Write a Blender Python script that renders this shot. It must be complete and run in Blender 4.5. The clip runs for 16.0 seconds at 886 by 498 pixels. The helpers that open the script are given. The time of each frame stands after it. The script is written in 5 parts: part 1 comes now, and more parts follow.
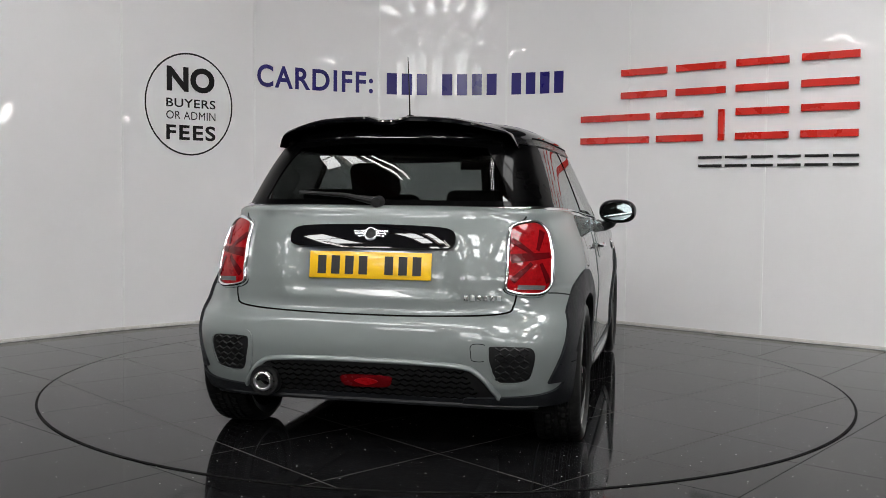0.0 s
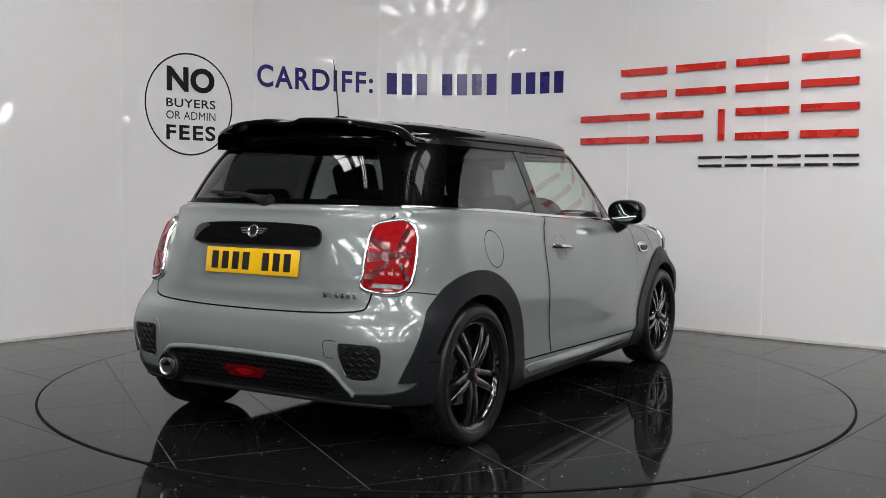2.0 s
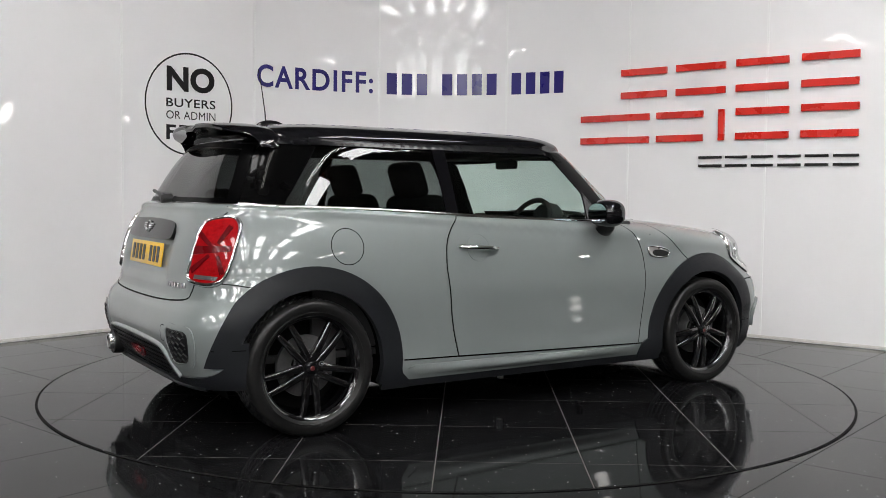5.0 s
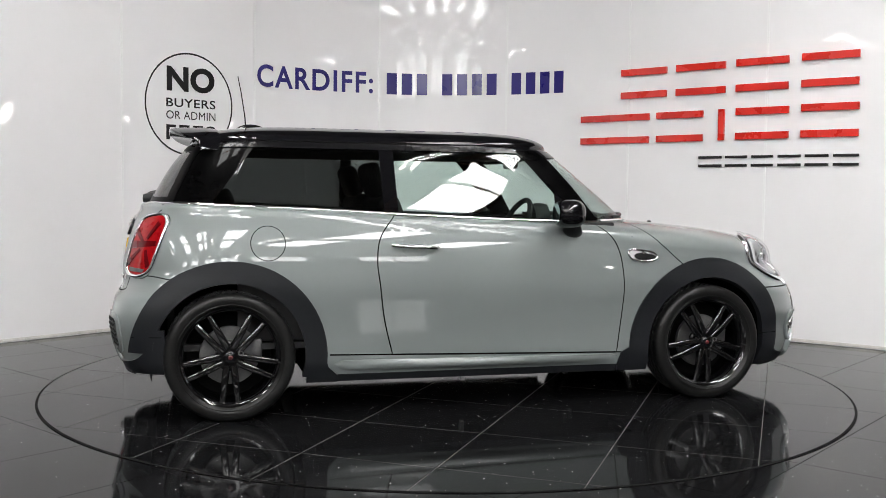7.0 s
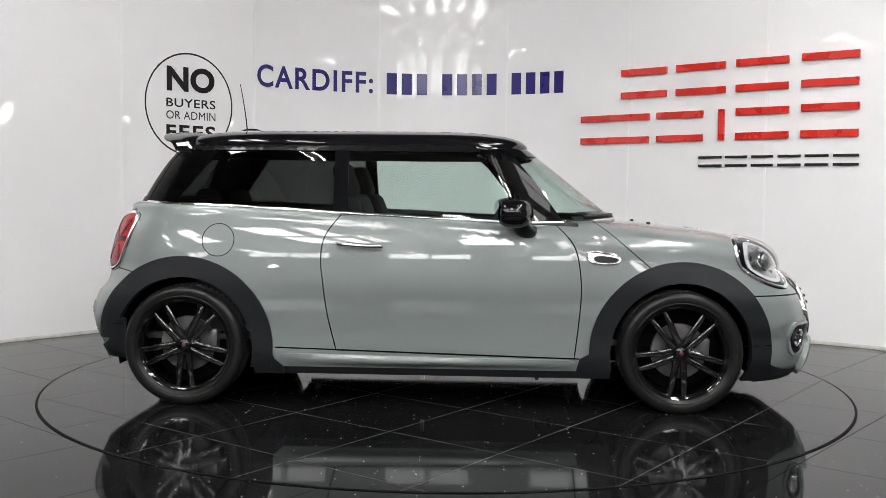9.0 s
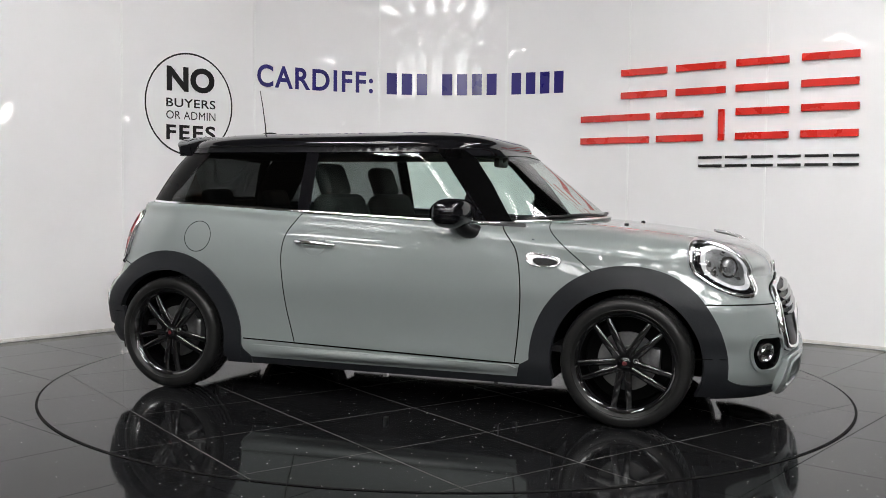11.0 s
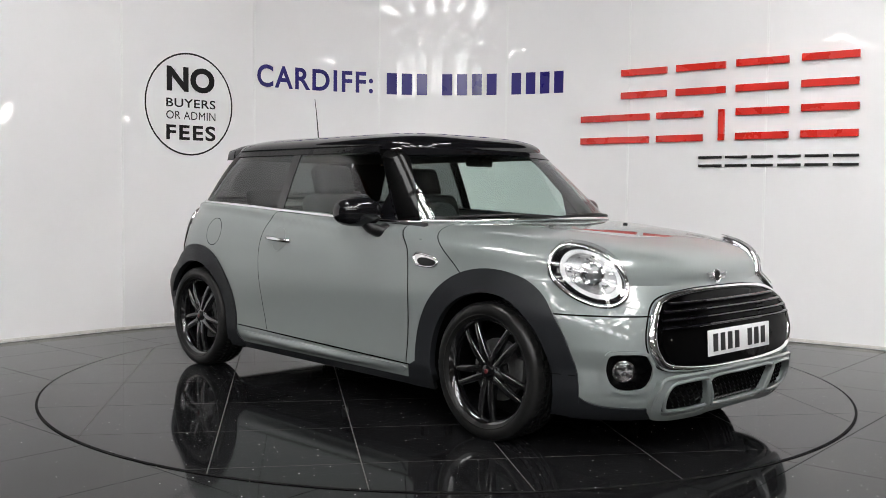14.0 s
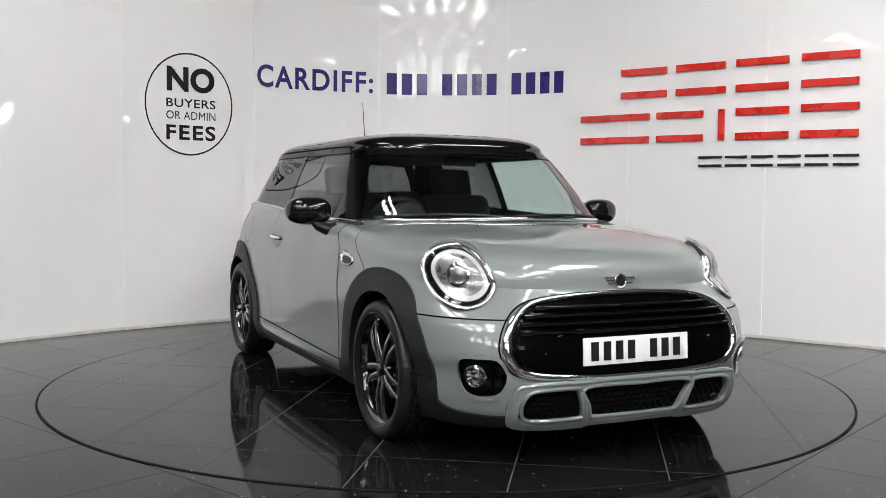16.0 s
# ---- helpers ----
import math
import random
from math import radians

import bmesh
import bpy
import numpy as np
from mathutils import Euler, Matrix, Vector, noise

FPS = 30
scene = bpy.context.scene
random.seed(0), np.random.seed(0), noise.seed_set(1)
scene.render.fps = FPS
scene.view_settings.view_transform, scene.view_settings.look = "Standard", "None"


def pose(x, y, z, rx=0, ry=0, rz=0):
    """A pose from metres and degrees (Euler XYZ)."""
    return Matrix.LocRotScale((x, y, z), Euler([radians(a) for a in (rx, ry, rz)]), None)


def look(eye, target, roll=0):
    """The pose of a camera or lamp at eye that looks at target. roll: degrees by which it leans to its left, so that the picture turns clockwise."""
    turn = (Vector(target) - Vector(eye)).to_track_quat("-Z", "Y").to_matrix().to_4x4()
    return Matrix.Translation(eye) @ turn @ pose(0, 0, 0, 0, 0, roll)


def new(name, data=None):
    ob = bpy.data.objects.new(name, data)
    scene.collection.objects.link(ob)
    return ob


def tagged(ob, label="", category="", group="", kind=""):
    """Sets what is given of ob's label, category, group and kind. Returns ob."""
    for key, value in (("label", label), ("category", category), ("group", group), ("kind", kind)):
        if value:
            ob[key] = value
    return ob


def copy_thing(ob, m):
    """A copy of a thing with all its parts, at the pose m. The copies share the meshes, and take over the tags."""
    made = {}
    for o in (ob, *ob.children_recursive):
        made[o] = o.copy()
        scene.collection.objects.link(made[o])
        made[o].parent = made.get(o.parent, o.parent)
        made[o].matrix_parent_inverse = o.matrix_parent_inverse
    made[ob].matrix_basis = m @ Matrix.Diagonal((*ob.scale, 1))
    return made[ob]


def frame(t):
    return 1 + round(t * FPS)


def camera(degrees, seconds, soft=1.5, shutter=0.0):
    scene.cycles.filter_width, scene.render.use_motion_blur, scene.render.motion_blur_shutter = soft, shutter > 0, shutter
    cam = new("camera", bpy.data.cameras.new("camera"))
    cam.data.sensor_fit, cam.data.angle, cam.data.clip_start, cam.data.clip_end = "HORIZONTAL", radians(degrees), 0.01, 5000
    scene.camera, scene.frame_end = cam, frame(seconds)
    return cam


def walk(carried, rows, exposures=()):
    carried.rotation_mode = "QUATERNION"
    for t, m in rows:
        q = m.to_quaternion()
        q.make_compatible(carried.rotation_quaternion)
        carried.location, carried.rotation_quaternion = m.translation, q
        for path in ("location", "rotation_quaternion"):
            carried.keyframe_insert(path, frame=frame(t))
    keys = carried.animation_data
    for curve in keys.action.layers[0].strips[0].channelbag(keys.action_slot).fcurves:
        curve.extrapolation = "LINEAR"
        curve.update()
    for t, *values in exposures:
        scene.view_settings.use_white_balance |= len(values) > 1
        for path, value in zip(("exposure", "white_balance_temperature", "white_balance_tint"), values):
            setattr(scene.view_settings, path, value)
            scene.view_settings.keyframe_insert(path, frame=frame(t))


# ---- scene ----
from mathutils.bvhtree import BVHTree
from mathutils.geometry import delaunay_2d_cdt
from mathutils.interpolate import poly_3d_calc

# ---------- camera: stands still on a tripod ----------
EYE = (0.010, -5.699, 1.079)
TURN, TILT = radians(0.35), radians(3.22)
AIM = (EYE[0] - math.sin(TURN) * math.cos(TILT), EYE[1] + math.cos(TURN) * math.cos(TILT), EYE[2] - math.sin(TILT))
cam = camera(49.33, 16.0, soft=0.8)
walk(cam, [(0, look(EYE, AIM, 0.58)), (16.0, look(EYE, AIM, 0.58))], exposures=[(0, -0.45), (2.5, -0.45), (3.5, -0.52), (4.2, -0.38), (6.3, -0.05), (16.0, -0.05)])

# ---------- world ----------
world = bpy.data.worlds.new("world")
scene.world = world
world.use_nodes = True
wn = world.node_tree
sky = wn.nodes.new("ShaderNodeTexSky")
sky.sky_type, sky.sun_disc, sky.sun_elevation, sky.sun_rotation = "NISHITA", False, radians(40), radians(150)
wn.links.new(sky.outputs[0], wn.nodes["Background"].inputs[0])
wn.nodes["Background"].inputs[1].default_value = 0.1


# ---------- materials ----------
def material(name, colour, rough=0.5, metal=0.0, coat=0.0, spec=0.5, vary=0.06, scale=6.0, fine=90.0, bump=0.0, emit=0.0, coat_rough=0.03, ior=1.5):
    """A principled material with colour and gloss that vary at two scales."""
    mat = bpy.data.materials.new(name)
    mat.use_nodes = True
    nt = mat.node_tree
    b = nt.nodes["Principled BSDF"]
    b.inputs["Metallic"].default_value = metal
    b.inputs["Coat Weight"].default_value = coat
    b.inputs["Coat Roughness"].default_value = coat_rough
    b.inputs["Specular IOR Level"].default_value = spec
    b.inputs["IOR"].default_value = ior
    tc = nt.nodes.new("ShaderNodeTexCoord")
    big = nt.nodes.new("ShaderNodeTexNoise")
    small = nt.nodes.new("ShaderNodeTexNoise")
    big.inputs["Scale"].default_value, small.inputs["Scale"].default_value = scale, fine
    big.inputs["Detail"].default_value = 4
    nt.links.new(tc.outputs["Object"], big.inputs["Vector"])
    nt.links.new(tc.outputs["Object"], small.inputs["Vector"])
    add = nt.nodes.new("ShaderNodeMath")
    add.operation = "ADD"
    nt.links.new(big.outputs[0], add.inputs[0])
    nt.links.new(small.outputs[0], add.inputs[1])
    ramp = nt.nodes.new("ShaderNodeMapRange")
    ramp.inputs[1].default_value, ramp.inputs[2].default_value = 0.6, 1.4
    ramp.inputs[3].default_value, ramp.inputs[4].default_value = 1 - vary, 1 + vary
    nt.links.new(add.outputs[0], ramp.inputs[0])
    mul = nt.nodes.new("ShaderNodeVectorMath")
    mul.operation = "SCALE"
    mul.inputs[0].default_value = colour
    nt.links.new(ramp.outputs[0], mul.inputs["Scale"])
    nt.links.new(mul.outputs[0], b.inputs["Base Color"])
    rr = nt.nodes.new("ShaderNodeMapRange")
    rr.inputs[1].default_value, rr.inputs[2].default_value = 0.3, 0.7
    rr.inputs[3].default_value, rr.inputs[4].default_value = rough * 0.85, min(1, rough * 1.15)
    nt.links.new(big.outputs[0], rr.inputs[0])
    nt.links.new(rr.outputs[0], b.inputs["Roughness"])
    if bump:
        bp = nt.nodes.new("ShaderNodeBump")
        bp.inputs["Strength"].default_value, bp.inputs["Distance"].default_value = bump, 0.002
        nt.links.new(small.outputs[0], bp.inputs["Height"])
        nt.links.new(bp.outputs[0], b.inputs["Normal"])
    if emit:
        nt.links.new(mul.outputs[0], b.inputs["Emission Color"])
        b.inputs["Emission Strength"].default_value = emit
    return mat


def glass_material(name, tint, rough=0.0, least=0.095):
    """A thin tinted pane: clear sight through it and a mirror gloss on it."""
    mat = bpy.data.materials.new(name)
    mat.use_nodes = True
    nt = mat.node_tree
    nt.nodes.remove(nt.nodes["Principled BSDF"])
    out = nt.nodes["Material Output"]
    tr, gl = nt.nodes.new("ShaderNodeBsdfTransparent"), nt.nodes.new("ShaderNodeBsdfGlossy")
    tr.inputs[0].default_value = (*tint, 1)
    gl.inputs["Roughness"].default_value = rough
    lw, mx = nt.nodes.new("ShaderNodeLayerWeight"), nt.nodes.new("ShaderNodeMixShader")
    lw.inputs[0].default_value = 0.5
    power, scale = nt.nodes.new("ShaderNodeMath"), nt.nodes.new("ShaderNodeMath")
    power.operation, power.inputs[1].default_value = "POWER", 4.0
    scale.operation, scale.inputs[1].default_value, scale.inputs[2].default_value = "MULTIPLY_ADD", 0.9, least
    nt.links.new(lw.outputs["Facing"], power.inputs[0])
    nt.links.new(power.outputs[0], scale.inputs[0])
    nt.links.new(scale.outputs[0], mx.inputs[0])
    nt.links.new(tr.outputs[0], mx.inputs[1])
    nt.links.new(gl.outputs[0], mx.inputs[2])
    nt.links.new(mx.outputs[0], out.inputs[0])
    return mat


def glow_material(name, colour, strength):
    mat = bpy.data.materials.new(name)
    mat.use_nodes = True
    b = mat.node_tree.nodes["Principled BSDF"]
    b.inputs["Base Color"].default_value = (*colour, 1)
    b.inputs["Emission Color"].default_value = (*colour, 1)
    b.inputs["Emission Strength"].default_value = strength
    return mat


PAINT = material("grey_car_paint", (0.188, 0.209, 0.207), 0.42, 0.14, coat=1.0, vary=0.03, scale=2, fine=900, coat_rough=0.012, spec=0.3)
BLACK_GLOSS = material("black_gloss", (0.004, 0.004, 0.005), 0.3, coat=1.0, vary=0.1, spec=0.0, coat_rough=0.015)
PILLAR_BLACK = material("black_pillar_trim", (0.005, 0.005, 0.006), 0.25, coat=0.22, vary=0.15, spec=0.1, coat_rough=0.06)
DEEP_BLACK = material("deep_black_trim", (0.0012, 0.0012, 0.0013), 0.3, coat=0.12, vary=0.2, spec=0.02, coat_rough=0.03)
CLADDING = material("black_cladding", (0.012, 0.013, 0.0152), 0.46, vary=0.2, fine=700, bump=0.25, spec=0.19)
BLACK_PLASTIC = material("black_plastic", (0.008, 0.008, 0.0085), 0.42, vary=0.2, bump=0.1, spec=0.3)
GAP = material("dark_gap", (0.005, 0.005, 0.005), 0.9, spec=0.05)
RUBBER = material("tyre_rubber", (0.009, 0.009, 0.009), 0.34, vary=0.3, scale=15, bump=0.2, spec=0.24)
CHROME = material("chrome", (0.82, 0.82, 0.83), 0.07, 1.0, vary=0.02)
MIRROR = material("mirror_glass", (0.42, 0.48, 0.50), 0.02, 1.0, vary=0.02)
BADGE = material("polished_badge_metal", (0.80, 0.80, 0.81), 0.28, 1.0, vary=0.04)
SATIN = material("satin_metal", (0.3, 0.3, 0.3), 0.35, 1.0, vary=0.2, scale=20)
DISC = material("brake_disc_metal", (0.14, 0.14, 0.14), 0.4, 0.8, vary=0.2, scale=20)
RIM_BLACK = material("gloss_black_alloy", (0.004, 0.004, 0.0045), 0.07, coat=1.0, vary=0.1, spec=0.5, coat_rough=0.012)
GLASS = glass_material("clear_green_glass", (0.80, 0.90, 0.86), least=0.07)
PRIVACY = glass_material("dark_privacy_glass", (0.20, 0.215, 0.21), least=0.042)
REAR_GLASS = glass_material("dark_rear_glass", (0.15, 0.155, 0.155), least=0.035)
LENS = glass_material("clear_lens", (0.9, 0.9, 0.9))
RED_LENS = material("red_lamp_lens", (0.24, 0.003, 0.005), 0.3, coat=0.55, vary=0.28, scale=30, fine=110, emit=0.20, coat_rough=0.012, spec=0.05)
RED_DARK = material("dark_red_lens", (0.10, 0.002, 0.004), 0.25, coat=0.15, vary=0.1, spec=0.2)
SEAT = material("charcoal_seat_cloth", (0.010, 0.010, 0.0105), 0.85, vary=0.3, bump=0.4)
DASH = material("dark_dashboard", (0.015, 0.015, 0.016), 0.6, vary=0.2, bump=0.2)
LINER = material("headlining", (0.05, 0.05, 0.05), 0.95, vary=0.1)
YELLOW = material("yellow_plate", (0.85, 0.50, 0.005), 0.35, coat=0.6, vary=0.03)
WHITE = material("white_plate", (0.78, 0.78, 0.78), 0.35, coat=0.6, vary=0.03)
INK = material("black_ink", (0.01, 0.01, 0.01), 0.4)
RED_INK = material("red_enamel", (0.07, 0.005, 0.007), 0.3, coat=0.5)


# ---------- mesh helpers ----------
def part(name, bm, mat, parent=None, label="", smooth=True, keep=None):
    """Link a bmesh as one mesh object."""
    me = bpy.data.meshes.new(name)
    bmesh.ops.recalc_face_normals(bm, faces=bm.faces)
    bm.to_mesh(me)
    bm.free()
    me.materials.append(mat)
    if smooth:
        me.shade_smooth()
        me.set_sharp_from_angle(angle=radians(38))
    ob = new(name, me)
    if parent:
        ob.parent = parent
    if label:
        ob["label"] = label
    return ob


def thing(name, label, category, group="", kind="", at=None):
    ob = new(name)
    ob.empty_display_size = 0.1
    tagged(ob, label, category, group, kind)
    if at is not None:
        ob.matrix_basis = at
    return ob


def curve(pts):
    """A smooth function through a few (x, y) knots, flat slope limits, constant past the ends."""
    xs, ys = np.array([p[0] for p in pts], float), np.array([p[1] for p in pts], float)
    d = np.diff(ys) / np.diff(xs)
    m = np.zeros(len(xs))
    m[0], m[-1] = d[0], d[-1]
    for i in range(1, len(xs) - 1):
        m[i] = 0 if d[i - 1] * d[i] <= 0 else 2 * d[i - 1] * d[i] / (d[i - 1] + d[i])

    def f(x):
        if x <= xs[0]:
            return ys[0]
        if x >= xs[-1]:
            return ys[-1]
        i = int(np.searchsorted(xs, x)) - 1
        h = xs[i + 1] - xs[i]
        s = (x - xs[i]) / h
        return ((2 * s**3 - 3 * s**2 + 1) * ys[i] + (s**3 - 2 * s**2 + s) * h * m[i]
                + (-2 * s**3 + 3 * s**2) * ys[i + 1] + (s**3 - s**2) * h * m[i + 1])
    return f


def spline(pts, n=8, closed=True):
    """Catmull-Rom points through the given corners; a corner listed twice stays sharp."""
    out, k = [], len(pts)
    rng = range(k) if closed else range(k - 1)
    for i in rng:
        if closed:
            a, b, c, d = (Vector(pts[(i + j) % k]) for j in (-1, 0, 1, 2))
        else:
            a, b, c, d = (Vector(pts[min(max(i + j, 0), k - 1)]) for j in (-1, 0, 1, 2))
        if (b - c).length < 1e-6:
            continue
        for s in range(n):
            t = s / n
            out.append(0.5 * (2 * b + (c - a) * t + (2 * a - 5 * b + 4 * c - d) * t * t + (3 * b - a - 3 * c + d) * t**3))
    if not closed:
        out.append(Vector(pts[-1]))
    return out


def box_bm(sx, sy, sz, at=(0, 0, 0), bevel=0.0, seg=2, m=None, bm=None):
    bm = bm or bmesh.new()
    mat = (m or Matrix()) @ Matrix.Translation(at) @ Matrix.Diagonal((sx, sy, sz, 1))
    r = bmesh.ops.create_cube(bm, size=1, matrix=mat)
    if bevel:
        es = list({e for v in r["verts"] for e in v.link_edges})
        bmesh.ops.bevel(bm, geom=es, offset=bevel, segments=seg, affect="EDGES", profile=0.5)
    return bm


def lathe(profile, n=64, axis="Y", bm=None, m=None):
    """A solid of revolution; the profile's pairs are (radius, along the axis)."""
    bm = bm or bmesh.new()
    rows = []
    for r, a in profile:
        row = []
        for i in range(n):
            t = 2 * math.pi * i / n
            c, s = r * math.cos(t), r * math.sin(t)
            p = Vector((c, a, s)) if axis == "Y" else Vector((a, c, s)) if axis == "X" else Vector((c, s, a))
            row.append(bm.verts.new(m @ p if m else p))
        rows.append(row)
    for a, b in zip(rows, rows[1:]):
        for i in range(n):
            bm.faces.new((a[i], a[(i + 1) % n], b[(i + 1) % n], b[i]))
    return bm


def tube(path, radius, n=10, closed=False, bm=None, flat=1.0):
    """A round bar along a path of points."""
    bm = bm or bmesh.new()
    rows, k = [], len(path)
    for i, p in enumerate(path):
        p = Vector(p)
        q = Vector(path[(i + 1) % k] if closed or i < k - 1 else path[i])
        o = Vector(path[i - 1] if closed or i > 0 else path[i])
        d = (q - o).normalized()
        side = d.cross(Vector((0, 0, 1)))
        side = side.normalized() if side.length > 1e-4 else Vector((1, 0, 0))
        up = side.cross(d)
        r = radius(i / max(1, k - 1)) if callable(radius) else radius
        rows.append([bm.verts.new(p + (side * math.cos(a) + up * math.sin(a) * flat) * r) for a in (2 * math.pi * j / n for j in range(n))])
    pairs = list(zip(rows, rows[1:])) + ([(rows[-1], rows[0])] if closed else [])
    for a, b in pairs:
        for j in range(n):
            bm.faces.new((a[j], a[(j + 1) % n], b[(j + 1) % n], b[j]))
    if not closed:
        bm.faces.new(rows[0])
        bm.faces.new(rows[-1])
    return bm
# ---------- the showroom booth: a curved white wall round a turntable ----------
WALL_KNOTS = [(-5.2, -1.25), (-3.165, 1.07), (-2.534, 1.78), (-1.80, 2.42), (-1.25, 2.85), (-0.46, 3.15), (0.08, 3.17),
              (0.57, 3.05), (1.03, 2.83), (1.52, 2.443), (2.43, 1.719), (3.151, 1.185), (5.3, -0.40)]
WALL_TOP = 3.3


def wall_line(step=0.02):
    pts = spline([(x, y, 0) for x, y in WALL_KNOTS], 24, closed=False)
    line, total = [(0.0, pts[0])], 0.0
    for a, b in zip(pts, pts[1:]):
        total += (b - a).length
        line.append((total, b))
    return line


WALL = wall_line()


def on_wall(s, z, out=0.0):
    """The place on the wall's face at s metres along it, out metres proud of it."""
    ss = [w[0] for w in WALL]
    i = min(max(int(np.searchsorted(ss, s)) - 1, 0), len(WALL) - 2)
    (s0, a), (s1, b) = WALL[i], WALL[i + 1]
    d = (b - a).normalized()
    p = a + d * (s - s0)
    return Vector((p.x + d.y * out, p.y - d.x * out, z))


def s_at(x):
    """How far along the wall its line stands at x."""
    for (s0, a), (s1, b) in zip(WALL, WALL[1:]):
        if a.x <= x <= b.x:
            return s0 + (s1 - s0) * (x - a.x) / (b.x - a.x)


WALL_PAINT = material("glossy_white_panel", (0.80, 0.79, 0.80), 0.35, coat=0.6, vary=0.02, scale=0.8, fine=3, coat_rough=0.012, spec=0.25)


def panel_waves(mat, scale, height):
    """Shallow waves in the glossy panels, which break up what they mirror."""
    nt = mat.node_tree
    b = nt.nodes["Principled BSDF"]
    tc, noise, bp = nt.nodes.new("ShaderNodeTexCoord"), nt.nodes.new("ShaderNodeTexNoise"), nt.nodes.new("ShaderNodeBump")
    noise.inputs["Scale"].default_value, noise.inputs["Detail"].default_value = scale, 1.0
    bp.inputs["Strength"].default_value, bp.inputs["Distance"].default_value = 1.0, height
    nt.links.new(tc.outputs["Object"], noise.inputs["Vector"])
    nt.links.new(noise.outputs[0], bp.inputs["Height"])
    nt.links.new(bp.outputs[0], b.inputs["Coat Normal"])


panel_waves(WALL_PAINT, 3.2, 0.0022)
SEAM = material("white_seam_strip", (0.80, 0.80, 0.80), 0.4, vary=0.05)
DIRT = material("scuffed_skirting", (0.62, 0.60, 0.57), 0.6, vary=0.25, scale=9)


def strip_on_wall(s0, s1, z0, z1, out, back, bm=None, step=0.08):
    bm = bm or bmesh.new()
    n = max(1, int(abs(s1 - s0) / step))
    rows = []
    for i in range(n + 1):
        s = s0 + (s1 - s0) * i / n
        rows.append([bm.verts.new(on_wall(s, z, o)) for z, o in ((z0, out), (z1, out), (z1, back), (z0, back))])
    for a, b in zip(rows, rows[1:]):
        for j in range(4):
            bm.faces.new((a[j], a[(j + 1) % 4], b[(j + 1) % 4], b[j]))
    bm.faces.new(rows[0])
    bm.faces.new(rows[-1])
    return bm


LENGTH = WALL[-1][0]
SEAMS = [2.87, 4.047, 5.205, 6.375, 7.546, 8.722, 9.893, 11.06]
wall = part("wall_north", strip_on_wall(0, LENGTH, -0.02, WALL_TOP, 0.0, -0.08), WALL_PAINT)
tagged(wall, "curved glossy white panelled showroom wall", "wall", kind="structure")
for s in SEAMS:
    part("panel_joint", strip_on_wall(s - 0.009, s + 0.009, 0.0, WALL_TOP, 0.004, -0.01), SEAM, wall, "white joint strip")
part("skirting_edge", strip_on_wall(0, LENGTH, 0.0, 0.022, 0.005, -0.01), DIRT, wall, "scuffed pale lower edge")

# ---------- floor, turntable and shed ----------
TILE_MAT = material("polished_black_tile", (0.007, 0.007, 0.0075), 0.06, vary=0.35, scale=1.3, fine=40, spec=0.14)
GROUT = material("grey_grout", (0.07, 0.067, 0.064), 0.8, vary=0.3, scale=8)
RING = material("dark_ring_gap", (0.004, 0.004, 0.004), 0.8, spec=0.1)
R_TABLE = 2.243


def tile_dust(mat):
    """Fine pale dust specks and smears on the polished tile."""
    nt = mat.node_tree
    b = nt.nodes["Principled BSDF"]
    old = b.inputs["Base Color"].links[0].from_socket
    tc, info, shift = nt.nodes.new("ShaderNodeTexCoord"), nt.nodes.new("ShaderNodeObjectInfo"), nt.nodes.new("ShaderNodeVectorMath")
    many = nt.nodes.new("ShaderNodeMath")
    many.operation, many.inputs[1].default_value = "MULTIPLY", 37.0
    nt.links.new(info.outputs["Random"], many.inputs[0])
    nt.links.new(tc.outputs["Object"], shift.inputs[0])
    nt.links.new(many.outputs[0], shift.inputs[1])
    vor = nt.nodes.new("ShaderNodeTexVoronoi")
    vor.voronoi_dimensions = "2D"
    vor.inputs["Scale"].default_value = 13
    nt.links.new(shift.outputs[0], vor.inputs["Vector"])
    lt = nt.nodes.new("ShaderNodeMath")
    lt.operation = "LESS_THAN"
    sep = nt.nodes.new("ShaderNodeSeparateColor")
    nt.links.new(vor.outputs["Color"], sep.inputs[0])
    sc = nt.nodes.new("ShaderNodeMapRange")
    sc.inputs[1].default_value, sc.inputs[2].default_value = 0.5, 1.0
    sc.inputs[3].default_value, sc.inputs[4].default_value = 0.0, 0.045
    nt.links.new(sep.outputs[0], sc.inputs[0])
    nt.links.new(vor.outputs["Distance"], lt.inputs[0])
    nt.links.new(sc.outputs[0], lt.inputs[1])
    mx = nt.nodes.new("ShaderNodeMix")
    mx.data_type = "RGBA"
    nt.links.new(lt.outputs[0], mx.inputs[0])
    nt.links.new(old, mx.inputs[6])
    mx.inputs[7].default_value = (0.8, 0.8, 0.8, 1)
    nt.links.new(mx.outputs[2], b.inputs["Base Color"])


tile_dust(TILE_MAT)


def ring_bm(r0, r1, z, n=160):
    bm = bmesh.new()
    rows = [[bm.verts.new((r * math.cos(2 * math.pi * i / n), r * math.sin(2 * math.pi * i / n), z)) for i in range(n)] for r in (r0, r1)]
    for i in range(n):
        bm.faces.new((rows[0][i], rows[1][i], rows[1][(i + 1) % n], rows[0][(i + 1) % n]))
    return bm


